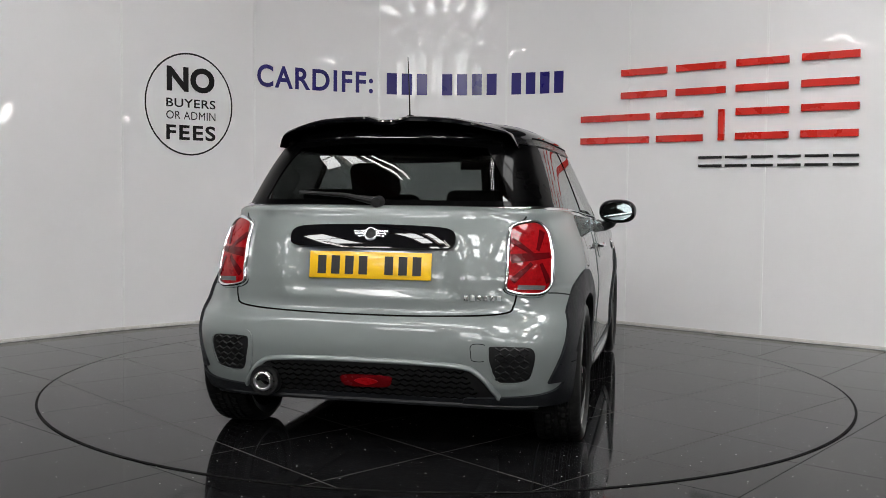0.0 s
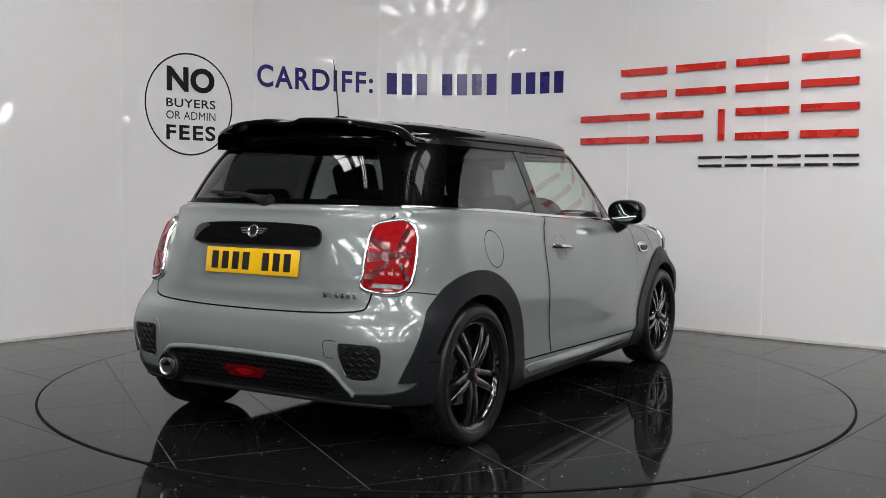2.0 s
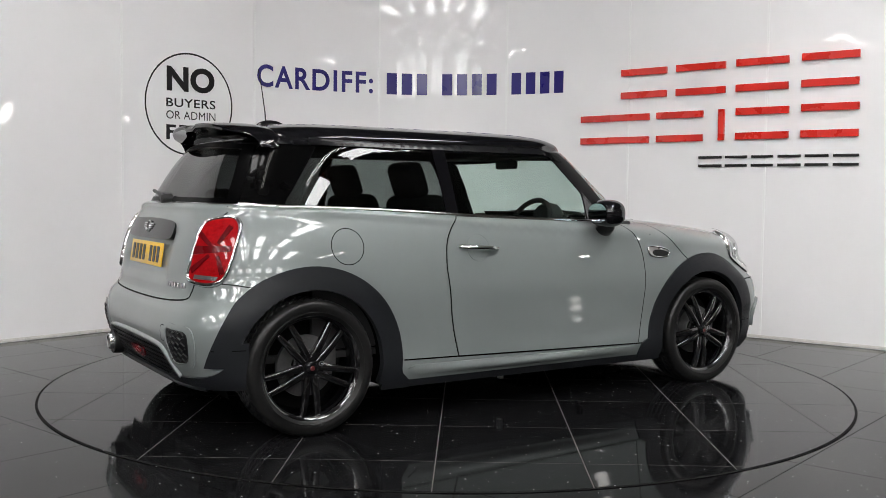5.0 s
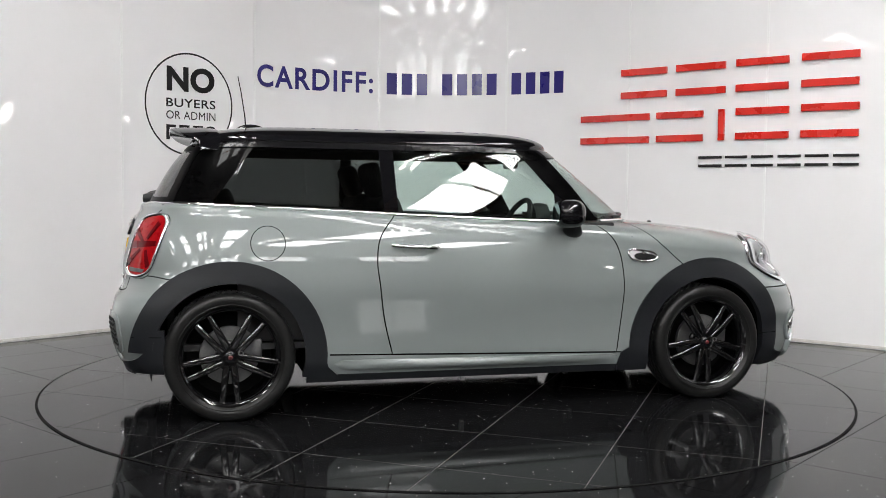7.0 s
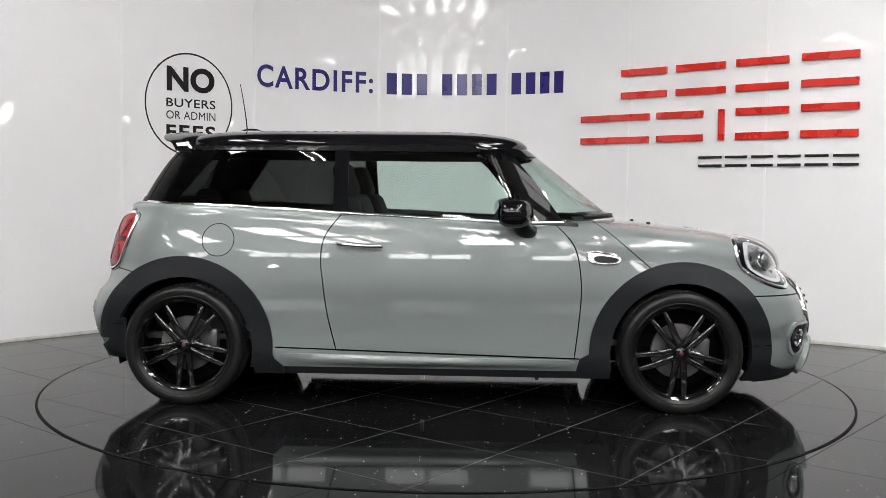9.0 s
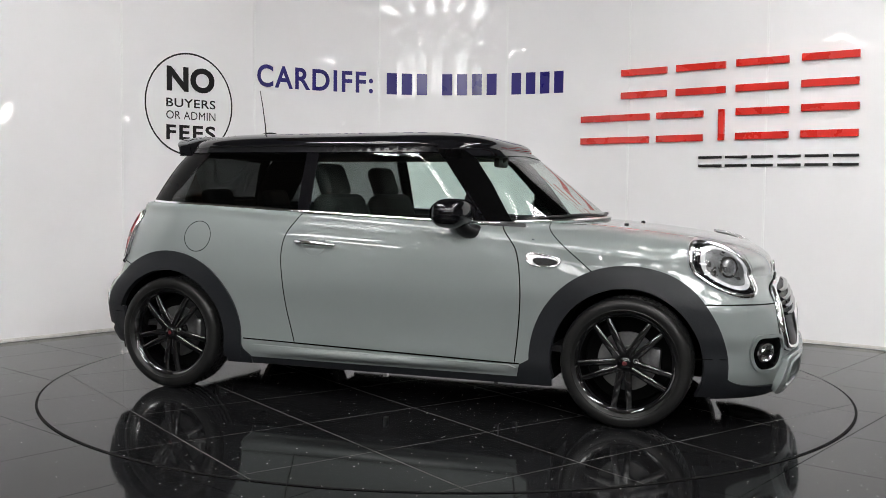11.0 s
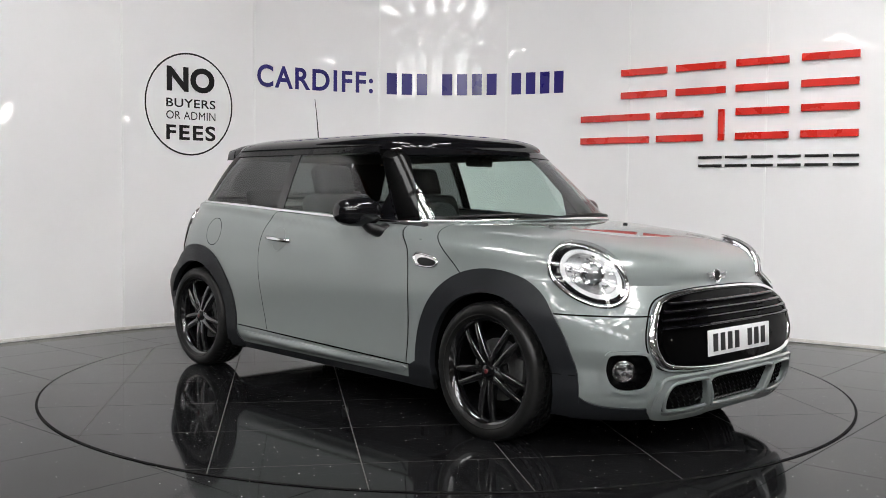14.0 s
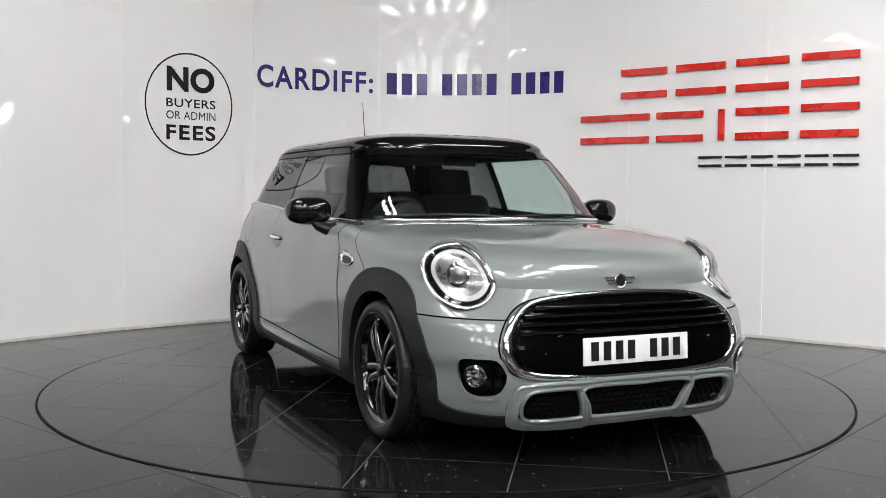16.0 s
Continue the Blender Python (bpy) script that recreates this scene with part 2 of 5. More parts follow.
def sheet(x0, x1, y0, y1, z, name, mat, label, category):
    bm = bmesh.new()
    bmesh.ops.create_grid(bm, x_segments=4, y_segments=4, size=0.5, matrix=Matrix.Translation(((x0 + x1) / 2, (y0 + y1) / 2, z)) @ Matrix.Diagonal((x1 - x0, y1 - y0, 1, 1)))
    return tagged(part(name, bm, mat, smooth=False), label, category, kind="structure")


floor = sheet(-14, 14, -16, 12, -0.012, "floor", GROUT, "grey grouted bed under polished black floor tiles", "floor")
ring = tagged(part("floor_ring", ring_bm(R_TABLE + 0.001, R_TABLE + 0.013, -0.0015), RING, floor), "dark gap round the turntable")
turntable = thing("turntable", "round car turntable of polished black tiles set flush in the floor", "turntable")
disc = bmesh.new()
bmesh.ops.create_circle(disc, cap_ends=True, radius=R_TABLE, segments=160, matrix=Matrix.Translation((0, 0, -0.0005)))
part("turntable_bed", disc, GROUT, turntable, "grey grouted round bed", smooth=False)


def clip_round(poly, r):
    """The part of a convex polygon inside a circle round the origin."""
    n = 120
    for i in range(n):
        a = 2 * math.pi * i / n
        nx, ny = math.cos(a), math.sin(a)
        out = []
        for p, q in zip(poly, poly[1:] + poly[:1]):
            dp, dq = p[0] * nx + p[1] * ny - r, q[0] * nx + q[1] * ny - r
            if dp <= 0:
                out.append(p)
            if dp * dq < 0:
                t = dp / (dp - dq)
                out.append((p[0] + (q[0] - p[0]) * t, p[1] + (q[1] - p[1]) * t))
        poly = out
        if len(poly) < 3:
            return []
    return poly


def slab(poly, z0, z1):
    bm = bmesh.new()
    lo, hi = [bm.verts.new((*p, z0)) for p in poly], [bm.verts.new((*p, z1)) for p in poly]
    bm.faces.new(hi)
    for i in range(len(poly)):
        j = (i + 1) % len(poly)
        bm.faces.new((lo[i], lo[j], hi[j], hi[i]))
    return bm


def tiles(parent, angle, u0, v0, size, gap, top, inside, reach):
    c, s = math.cos(radians(angle)), math.sin(radians(angle))
    k = int(reach / size) + 2
    whole = None
    for i in range(-k, k):
        for j in range(-k, k):
            u, v = u0 + i * size, v0 + j * size
            q = [(u + gap, v + gap), (u + size - gap, v + gap), (u + size - gap, v + size - gap), (u + gap, v + size - gap)]
            q = [(a * c - b * s, a * s + b * c) for a, b in q]
            far = [math.hypot(*p) for p in q]
            if inside:
                if min(far) > R_TABLE + 0.6:
                    continue
                poly = q if max(far) < R_TABLE else clip_round(q, R_TABLE - 0.001)
                if len(poly) < 3:
                    continue
                part("tile", slab(poly, -0.008, top), TILE_MAT, parent, smooth=False)
            else:
                mx, my = sum(p[0] for p in q) / 4, sum(p[1] for p in q) / 4
                if max(far) < R_TABLE or abs(mx) > 5.0 or my < -6.2 or my > 3.6:
                    continue
                if whole is None:
                    ob = part("tile", slab([(p[0] - q[0][0], p[1] - q[0][1]) for p in q], -0.011, top), TILE_MAT, parent, smooth=False)
                    whole = ob.data
                else:
                    ob = new("tile", whole)
                    ob.parent = parent
                ob.location = (q[0][0], q[0][1], 0)


def lay_tiles():
    tiles(turntable, 55.7, -0.043, -0.003, 0.6, 0.0024, 0.0, True, 2.4)
    tiles(floor, 50.0, 0.16, 0.13, 0.6, 0.0018, -0.004, False, 7.6)


# the shed round the booth: unseen steel cladding, coloured dark so the gloss mirrors little, a roof with long
# translucent rooflights
SHED_WALL = material("painted_shed_wall", (0.07, 0.062, 0.055), 0.7, vary=0.12, scale=0.7, fine=6)
ROOF = material("grey_roof_sheet", (0.26, 0.25, 0.24), 0.7, vary=0.1, scale=1.5)
BEAM = material("brown_steel_beam", (0.12, 0.06, 0.03), 0.5, vary=0.2)
ROOFLIGHT = glow_material("daylight_rooflight", (0.992, 0.995, 0.99), 26.0)
STRIP = glow_material("white_strip_lamp", (1.0, 0.97, 0.93), 40.0)
HIGH_PANE = glow_material("daylight_pane", (1.0, 0.995, 0.99), 13.0)
EAVES = 5.6
for name, size, at in (("wall_south", (28, 0.2, EAVES), (0, -16, EAVES / 2)), ("wall_rear", (28, 0.2, EAVES), (0, 12, EAVES / 2)),
                       ("wall_east", (0.2, 28, EAVES), (14, -2, EAVES / 2)), ("wall_west", (0.2, 28, EAVES), (-14, -2, EAVES / 2))):
    tagged(part(name, box_bm(*size, at), SHED_WALL, smooth=False), "dark painted shed wall, out of view", "wall", kind="structure")
tagged(part("ceiling", box_bm(28.2, 28.2, 0.1, (0, -2, EAVES + 0.05)), ROOF, smooth=False), "grey corrugated shed roof", "ceiling", kind="structure")
# The last one, (-2.7, -1.6), is added only to brighten the wall's upper left.
RLIGHTS = [(x, y) for x in (-5.4, 0.0, 3.1) for y in (-10.6, -7.6)] + [(6.2, -10.6)] + [(-2.7, -10.6), (-2.7, -7.6)] + [(3.1, -4.6), (3.1, -1.6), (-8.0, -7.6), (-2.7, -1.6)]
first = thing("rooflight", "translucent daylight panel in the shed roof", "rooflight", "rooflights in the roof", at=pose(*RLIGHTS[0], EAVES - 0.03))
part("frame", box_bm(1.3, 2.4, 0.03, (0, 0, 0.012)), BEAM, first, smooth=False)
for dy in (-0.56, 0.56):
    part("panel", box_bm(1.1, 1.0, 0.03, (0, dy, -0.02)), ROOFLIGHT, first, "bright translucent panel", smooth=False)
for x, y in RLIGHTS[1:]:
    copy_thing(first, pose(x, y, EAVES - 0.03))
for x in np.arange(-12.5, 13, 5.0):
    beam = tagged(part("roof_beam", box_bm(0.16, 27.6, 0.32, (x, -2, EAVES - 0.17)), BEAM, smooth=False), "brown painted steel roof beam", "beam", "beams under the roof")
lamp = thing("strip_lamp", "hanging white twin-tube strip lamp", "lamp", "strip lamps under the roof", at=pose(-1.4, -2.2, 4.1))
part("housing", box_bm(0.16, 1.8, 0.05, (0, 0, 0.04), 0.01), SHED_WALL, lamp, "white lamp housing")
for dy in (-0.7, 0.7):
    part("rod", tube([(0, dy, 0.06), (0, dy, EAVES - 4.1 + 0.01)], 0.006, 6), BEAM, lamp, "thin hanging rod")
for dx in (-0.05, 0.05):
    part("tube", tube([(dx, -0.88, 0), (dx, 0.88, 0)], 0.015, 8), STRIP, lamp, "white glowing tube")
for x, y in ((1.3, -2.2), (-1.4, -7.0), (1.3, -7.0), (-4.1, -7.0), (-6.8, -7.0), (8.0, -7.0), (-1.4, -11.6), (1.3, -11.6), (-4.1, -11.6)):
    copy_thing(lamp, pose(x, y, 4.1))
for i, x in enumerate((-7.5, -4.5, -1.5, 1.5, 4.5, 7.5)):
    hw = thing("high_window", "bright high window in the shed wall", "window", "high windows of the shed wall", at=pose(x, -15.88, 4.55))
    part("window_frame", box_bm(1.9, 0.05, 1.3, (0, 0, 0)), BEAM, hw, smooth=False)
    for dx in (-0.45, 0.45):
        part("pane", box_bm(0.8, 0.03, 1.1, (dx, 0.04, 0)), HIGH_PANE, hw, "bright pane", smooth=False)

bulkhead = thing("wall_lamp", "small round white lamp on the shed wall", "lamp", "round lamps on the shed walls", at=pose(-4.77, -15.88, 2.99))
part("lamp_housing", lathe([(0.0, 0.0), (0.15, 0.0), (0.15, 0.05), (0.13, 0.06)], 28, "Y"), BEAM, bulkhead, "dark round housing")
part("lamp_glass", lathe([(0.13, 0.055), (0.10, 0.085), (0.0, 0.10)], 28, "Y"), STRIP, bulkhead, "bright round glass")
for x, y, z, turn in ((13.6, -15.88, 3.35, 0), (13.88, -4.2, 2.86, 90)):
    copy_thing(bulkhead, pose(x, y, z, 0, 0, turn))

# ---------- the car: x forward, y to its left, z up, origin under the middle of the wheelbase ----------
car = thing("car", "metallic grey three-door hatchback with black roof and arch cladding", "car")
WB = 1.2475
AXLE_Z = 0.302

rear_x = curve([(0.14, -1.64), (0.24, -1.735), (0.35, -1.785), (0.46, -1.808), (0.545, -1.797), (0.572, -1.789), (0.600, -1.764), (0.62, -1.756), (0.70, -1.765), (0.82, -1.745), (0.92, -1.715), (1.01, -1.665)])
front_x = curve([(0.14, 1.915), (0.24, 1.975), (0.36, 1.988), (0.47, 1.972), (0.58, 1.940), (0.66, 1.900), (0.72, 1.855), (0.80, 1.765), (0.94, 1.58)])
half_w = curve([(0.14, 0.785), (0.22, 0.818), (0.29, 0.833), (0.36, 0.833), (0.47, 0.839), (0.62, 0.850), (0.75, 0.839), (0.84, 0.822), (0.91, 0.800), (0.97, 0.772)])
rim_z = curve([(-1.9, 0.995), (-1.2, 0.972), (-0.4, 0.93), (0.6, 0.87), (1.1, 0.795), (1.5, 0.745), (1.95, 0.70)])
deck_z = curve([(-1.9, 1.045), (-1.2, 1.045), (-0.4, 1.015), (0.3, 0.978), (0.7, 0.960), (1.0, 0.948), (1.25, 0.926), (1.5, 0.908), (1.95, 0.892)])
cap_p = curve([(-1.9, 3.6), (0.4, 3.4), (0.9, 3.9), (1.45, 4.0), (1.95, 2.6)])


def outline(z, u, xr, xf, w, lr, lf, nr, nf):
    """A point of the plan outline: u runs from 0 at the tail's middle along one side to 1 at the nose's middle."""
    x0, x1 = xr + lr, xf - lf
    a, b = 0.36, 0.60
    if u < a:
        t = (u / a) * math.pi / 2
        return x0 - lr * abs(math.cos(t)) ** (2 / nr), w * abs(math.sin(t)) ** (2 / nr)
    if u < b:
        return x0 + (x1 - x0) * (u - a) / (b - a), w
    t = (1 - u) / (1 - b) * math.pi / 2
    return x1 + lf * abs(math.cos(t)) ** (2 / nf), w * abs(math.sin(t)) ** (2 / nf)


nose_n = curve([(0.14, 3.7), (0.36, 3.8), (0.46, 4.4), (0.56, 4.3), (0.66, 3.3), (0.74, 2.95)])


def body_point(z, u):
    nr = 5.8 - 2.3 * min(1, max(0, (z - 0.50) / 0.2))
    return outline(z, u, rear_x(z), front_x(z), half_w(z), 0.75, 1.03, nr, nose_n(z))


def even_u(point, n):
    """Values of u that space the points of an outline evenly."""
    us = np.linspace(0, 1, 1200)
    p = np.array([point(u) for u in us])
    d = np.concatenate([[0], np.cumsum(np.hypot(*np.diff(p, axis=0).T))])
    return np.interp(np.linspace(0, d[-1], n + 1), d, us)


def skin(rows_of, us):
    """A closed surface from half outlines: each row holds points for u = 0..1, mirrored to the other side."""
    bm = bmesh.new()
    rows = []
    for row in rows_of:
        left = [bm.verts.new(p) for p in row]
        right = [bm.verts.new((p[0], -p[1], p[2])) for p in row[1:-1]]
        rows.append(left + right[::-1])
    n = len(rows[0])
    for a, b in zip(rows, rows[1:]):
        for i in range(n):
            bm.faces.new((a[i], a[(i + 1) % n], b[(i + 1) % n], b[i]))
    return bm


def body_rows(nu=150, nv=44, nc=30):
    us = even_u(lambda u: body_point(0.5, u), nu)
    rows = []
    for k in range(nv + 1):
        row = []
        for u in us:
            x, y = body_point(0.55, u)
            z = 0.15 + (rim_z(x) - 0.15) * k / nv
            x, y = body_point(z, u)
            row.append((x, y, z))
        rows.append(row)
    rim = rows[-1]
    for k in range(1, nc + 1):
        a = k / nc * math.pi / 2
        row = []
        for (x, y, z) in rim:
            sx = min(max(x, -1.35), 1.05)
            p = cap_p(x)
            rho = math.cos(a) if k < nc else 0.0
            px, py = sx + (x - sx) * rho, y * rho
            top = deck_z(px)
            row.append((px, py, z + (top - z) * (1 - rho**p) ** (1 / p)))
        rows.append(row)
    return rows, us


ROWS, US = body_rows()
shell = skin(ROWS, US)
bmesh.ops.remove_doubles(shell, verts=shell.verts, dist=0.0005)
bmesh.ops.recalc_face_normals(shell, faces=shell.faces)


class Surface:
    """A smooth surface on which trim, panes and lamps are laid."""

    def __init__(self, bm):
        bmesh.ops.triangulate(bm, faces=bm.faces)
        bm.normal_update()
        self.co = [v.co.copy() for v in bm.verts]
        self.no = [v.normal.copy() for v in bm.verts]
        bm.verts.index_update()
        self.tri = [[v.index for v in f.verts] for f in bm.faces]
        self.tree = BVHTree.FromPolygons(self.co, self.tri)
        bm.free()

    def hit(self, origin, way):
        p, n, i, d = self.tree.ray_cast(Vector(origin), Vector(way))
        if p is None:
            p, n, i, d = self.tree.find_nearest(Vector(origin) + Vector(way) * 2)
        t = self.tri[i]
        w = poly_3d_calc([self.co[j] for j in t], p)
        nn = sum((self.no[j] * k for j, k in zip(t, w)), Vector())
        return p, nn.normalized()

    def at(self, view, a, b):
        """The point of the surface seen at (a, b): from the right side (x, z), tail or nose (y, z), above (x, y),
        or along a heading (degrees, x, y) from a point of the plan."""
        if view == "right":
            return self.hit((a, -3, b), (0, 1, 0))
        if view == "left":
            return self.hit((a, 3, b), (0, -1, 0))
        if view == "tail":
            return self.hit((-4, a, b), (1, 0, 0))
        if view == "nose":
            return self.hit((4, a, b), (-1, 0, 0))
        if view == "top":
            return self.hit((a, b, 3), (0, 0, -1))
        deg, cx, cy = view
        o = Vector((math.cos(radians(deg)), math.sin(radians(deg)), 0))
        side = Vector((-o.y, o.x, 0))
        return self.hit(Vector((cx, cy, b)) + side * a + o * 2, -o)


PLAIN = Surface(shell.copy())
# the number plate's shallow recess in the tailgate
for v in shell.verts:
    if v.co.x < -1.5:
        fall = min(1, max(0, (0.375 - abs(v.co.y)) / 0.05)) * min(1, max(0, (v.co.z - 0.655) / 0.04)) * min(1, max(0, (0.93 - v.co.z) / 0.04))
        v.co.x += 0.020 * fall * fall * (3 - 2 * fall)
BODY = Surface(shell.copy())


def inside(p, poly):
    x, y = p
    c = False
    for a, b in zip(poly, poly[1:] + poly[:1]):
        if (a[1] > y) != (b[1] > y) and x < (b[0] - a[0]) * (y - a[1]) / (b[1] - a[1]) + a[0]:
            c = not c
    return c


def patch(name, surf, view, poly, mat, parent, off=0.003, depth=0.006, step=0.025, label="", holes=(), bulge=0.0, mirror=False):
    """A panel cut to an outline and laid on a surface: its face off metres proud, its rim depth metres deep."""
    poly = [tuple(p[:2]) for p in poly]
    pts, edges = [], []
    for loop in (poly, *[[tuple(p[:2]) for p in h] for h in holes]):
        s = len(pts)
        fine = []
        for a, b in zip(loop, loop[1:] + loop[:1]):
            k = max(1, int(math.hypot(a[0] - b[0], a[1] - b[1]) / step))
            fine += [(a[0] + (b[0] - a[0]) * i / k, a[1] + (b[1] - a[1]) * i / k) for i in range(k)]
        pts += fine
        edges += [(s + i, s + (i + 1) % len(fine)) for i in range(len(fine))]
        if loop is poly:
            poly_f = fine
    rim_n = len(pts)
    xs, ys = [p[0] for p in poly], [p[1] for p in poly]
    hole_polys = [[tuple(p[:2]) for p in h] for h in holes]
    edge = np.array(pts)
    gx = np.arange(min(xs) + step / 2, max(xs), step)
    gy = np.arange(min(ys) + step / 2, max(ys), step)
    for i, x in enumerate(gx):
        for y in gy:
            q = (x, y + (step / 2 if i % 2 else 0))
            if inside(q, poly_f) and not any(inside(q, h) for h in hole_polys) and np.min(np.hypot(*(edge - q).T)) > step * 0.45:
                pts.append(q)
    vs, es, fs, _, _, _ = delaunay_2d_cdt([Vector(p) for p in pts], edges, [], 1, 1e-6)
    fs = [f for f in fs if inside((sum(vs[i].x for i in f) / len(f), sum(vs[i].y for i in f) / len(f)), poly_f)
          and not any(inside((sum(vs[i].x for i in f) / len(f), sum(vs[i].y for i in f) / len(f)), h) for h in hole_polys)]
    cx, cy = (min(xs) + max(xs)) / 2, (min(ys) + max(ys)) / 2
    hx, hy = (max(xs) - min(xs)) / 2, (max(ys) - min(ys)) / 2
    co, no = [], []
    for v in vs:
        p, n = surf.at(view, v.x, v.y)
        lift = off
        if bulge:
            lift += bulge * max(0, 1 - ((v.x - cx) / hx) ** 2 - 0.0) * max(0, 1 - ((v.y - cy) / hy) ** 2)
        co.append(p + n * lift)
        no.append(n)
    if mirror:
        for v in co + no:
            v.y = -v.y
    count = {}
    for f in fs:
        for a, b in zip(f, f[1:] + f[:1]):
            count[(min(a, b), max(a, b))] = count.get((min(a, b), max(a, b)), 0) + 1
    faces = [tuple(f) for f in fs]
    n0 = len(co)
    verts = list(co)
    extra = {}
    for f in fs:
        for a, b in zip(f, f[1:] + f[:1]):
            if count[(min(a, b), max(a, b))] == 1:
                for i in (a, b):
                    if i not in extra:
                        extra[i] = (len(verts), len(verts) + 1)
                        verts += [co[i], co[i] - no[i] * depth]
                faces.append((extra[b][0], extra[a][0], extra[a][1], extra[b][1]))
    me = bpy.data.meshes.new(name)
    me.from_pydata(verts, [], faces)
    f0 = me.polygons[0]
    if f0.normal.dot(no[f0.vertices[0]]) < 0:
        me.flip_normals()
    me.shade_smooth()
    if not bulge:
        me.normals_split_custom_set_from_vertices([tuple(n) for n in no] + [(0, 0, 0)] * (len(verts) - n0))
    me.materials.append(mat)
    ob = new(name, me)
    ob.parent = parent
    if label:
        ob["label"] = label
    return ob


def both(name, surf, poly, mat, parent, **kw):
    """A side panel on the right and on the left."""
    return [patch(name, surf, "right", poly, mat, parent, mirror=m, **kw) for m in (False, True)]


def ribbon(path, surf, view, width, off=0.0015, bm=None, thick=0.0, closed=False):
    """A narrow band along a path on a surface; with thick it is a raised moulding. The width may follow the path."""
    bm = bm or bmesh.new()
    rows, k = [], len(path)
    places = [surf.at(view, p[0], p[1]) for p in path]
    for i, (p, n) in enumerate(places):
        q = places[(i + 1) % k if closed else min(i + 1, k - 1)][0]
        o = places[i - 1 if closed or i else 0][0]
        d = (q - o).normalized()
        side = d.cross(n).normalized() * (width(path[i]) if callable(width) else width) / 2
        if thick:
            row = [p + side - n * 0.004] + [p + side * math.cos(a) + n * (off + thick * math.sin(a)) for a in np.linspace(0, math.pi, 9)] + [p - side - n * 0.004]
        else:
            row = [p + side + n * off, p - side + n * off]
        rows.append([bm.verts.new(v) for v in row])
    for a, b in list(zip(rows, rows[1:])) + ([(rows[-1], rows[0])] if closed else []):
        for j in range(len(a) - 1):
            bm.faces.new((a[j], a[j + 1], b[j + 1], b[j]))
    return bm


def circle(cx, cz, r, a0=0.0, a1=360.0, n=48):
    return [(cx + r * math.cos(radians(a0 + (a1 - a0) * i / n)), cz + r * math.sin(radians(a0 + (a1 - a0) * i / n))) for i in range(n + (a1 - a0 < 360))]


# greenhouse: glass and pillars lie on one smooth surface under the roof
g_rear = curve([(0.94, -1.665), (1.01, -1.635), (1.12, -1.580), (1.24, -1.505), (1.34, -1.41), (1.40, -1.34)])
g_front = curve([(0.92, 1.03), (1.0, 0.93), (1.14, 0.745), (1.26, 0.59), (1.34, 0.48), (1.40, 0.36)])
g_w = curve([(0.92, 0.775), (0.98, 0.754), (1.10, 0.708), (1.22, 0.658), (1.32, 0.609), (1.36, 0.57)])


def glass_point(z, u):
    t = min(1, max(0, (z - 0.94) / 0.38))
    return outline(z, u, g_rear(z), g_front(z), g_w(z), 0.70, 0.86, 3.5, 2.8 + 1.5 * t)


def glass_rows(nu=130, nv=26, nc=20):
    us = even_u(lambda u: glass_point(1.1, u), nu)
    rows = [[(*glass_point(z, u), z) for u in us] for z in np.linspace(0.92, 1.325, nv + 1)]
    for k in range(1, nc + 1):
        rho = math.cos(k / nc * math.pi / 2) if k < nc else 0.0
        row = []
        for (x, y, z) in rows[nv]:
            sx = min(max(x, -0.75), -0.15)
            row.append((sx + (x - sx) * rho, y * rho, z + (1.432 - z) * (1 - rho**2.5) ** (1 / 2.5)))
        rows.append(row)
    return rows, us


GROWS, GUS = glass_rows()
green = skin(GROWS, GUS)
bmesh.ops.remove_doubles(green, verts=green.verts, dist=0.0005)
bmesh.ops.recalc_face_normals(green, faces=green.faces)
HOUSE = Surface(green.copy())


def bisected(bm, planes):
    for co, no in planes:
        bmesh.ops.bisect_plane(bm, geom=bm.verts[:] + bm.edges[:] + bm.faces[:], plane_co=co, plane_no=no)
    return bm


def kept(bm, test):
    """The faces of a mesh whose middle passes the test, as a mesh of their own."""
    c = bm.copy()
    bmesh.ops.delete(c, geom=[f for f in c.faces if not test(f.calc_center_median())], context="FACES")
    return c


# body panels: bonnet, side, rear and bumpers, cut along their shut lines
BON_A, BON_B = Vector((0.851, 0, 0.928)), Vector((1.097, 0, 0.719))
BON_N = Vector((BON_A.z - BON_B.z, 0, BON_B.x - BON_A.x)).normalized()
Z_NOSE, Z_TAIL, X_NOSE, X_TAIL = 0.592, 0.615, 1.40, -1.30
bisected(shell, [(BON_A, BON_N), ((0, 0, Z_NOSE), (0, 0, 1)), ((0, 0, Z_TAIL), (0, 0, 1)), ((X_NOSE, 0, 0), (1, 0, 0)), ((X_TAIL, 0, 0), (1, 0, 0)),
                 ((0, 0, 0.205), (0, 0, 1)), ((0, 0, 0.230), (0, 0, 1)), ((0, 0, 0.245), (0, 0, 1)), ((0, 0, 0.285), (0, 0, 1))])


def in_arch(c, r=0.39):
    return abs(c.y) > 0.45 and min(math.hypot(c.x - s * WB, c.z - AXLE_Z) for s in (-1, 1)) < r


def in_cabin(c):
    y = min(1, abs(c.y) / 0.72)
    return c.z > 0.9 and abs(c.y) < 0.72 and -0.95 - 0.65 * (1 - y**3.4) ** 0.3 < c.x < 0.16 + 0.78 * (1 - y**2.3) ** 0.435


def is_bonnet(c):
    return (c - BON_A).dot(BON_N) > 0 and (c.z > Z_NOSE) and c.x > 0.6


def is_nose(c):
    return c.x > X_NOSE and c.z < Z_NOSE


def is_tail(c):
    return c.x < X_TAIL and c.z < Z_TAIL


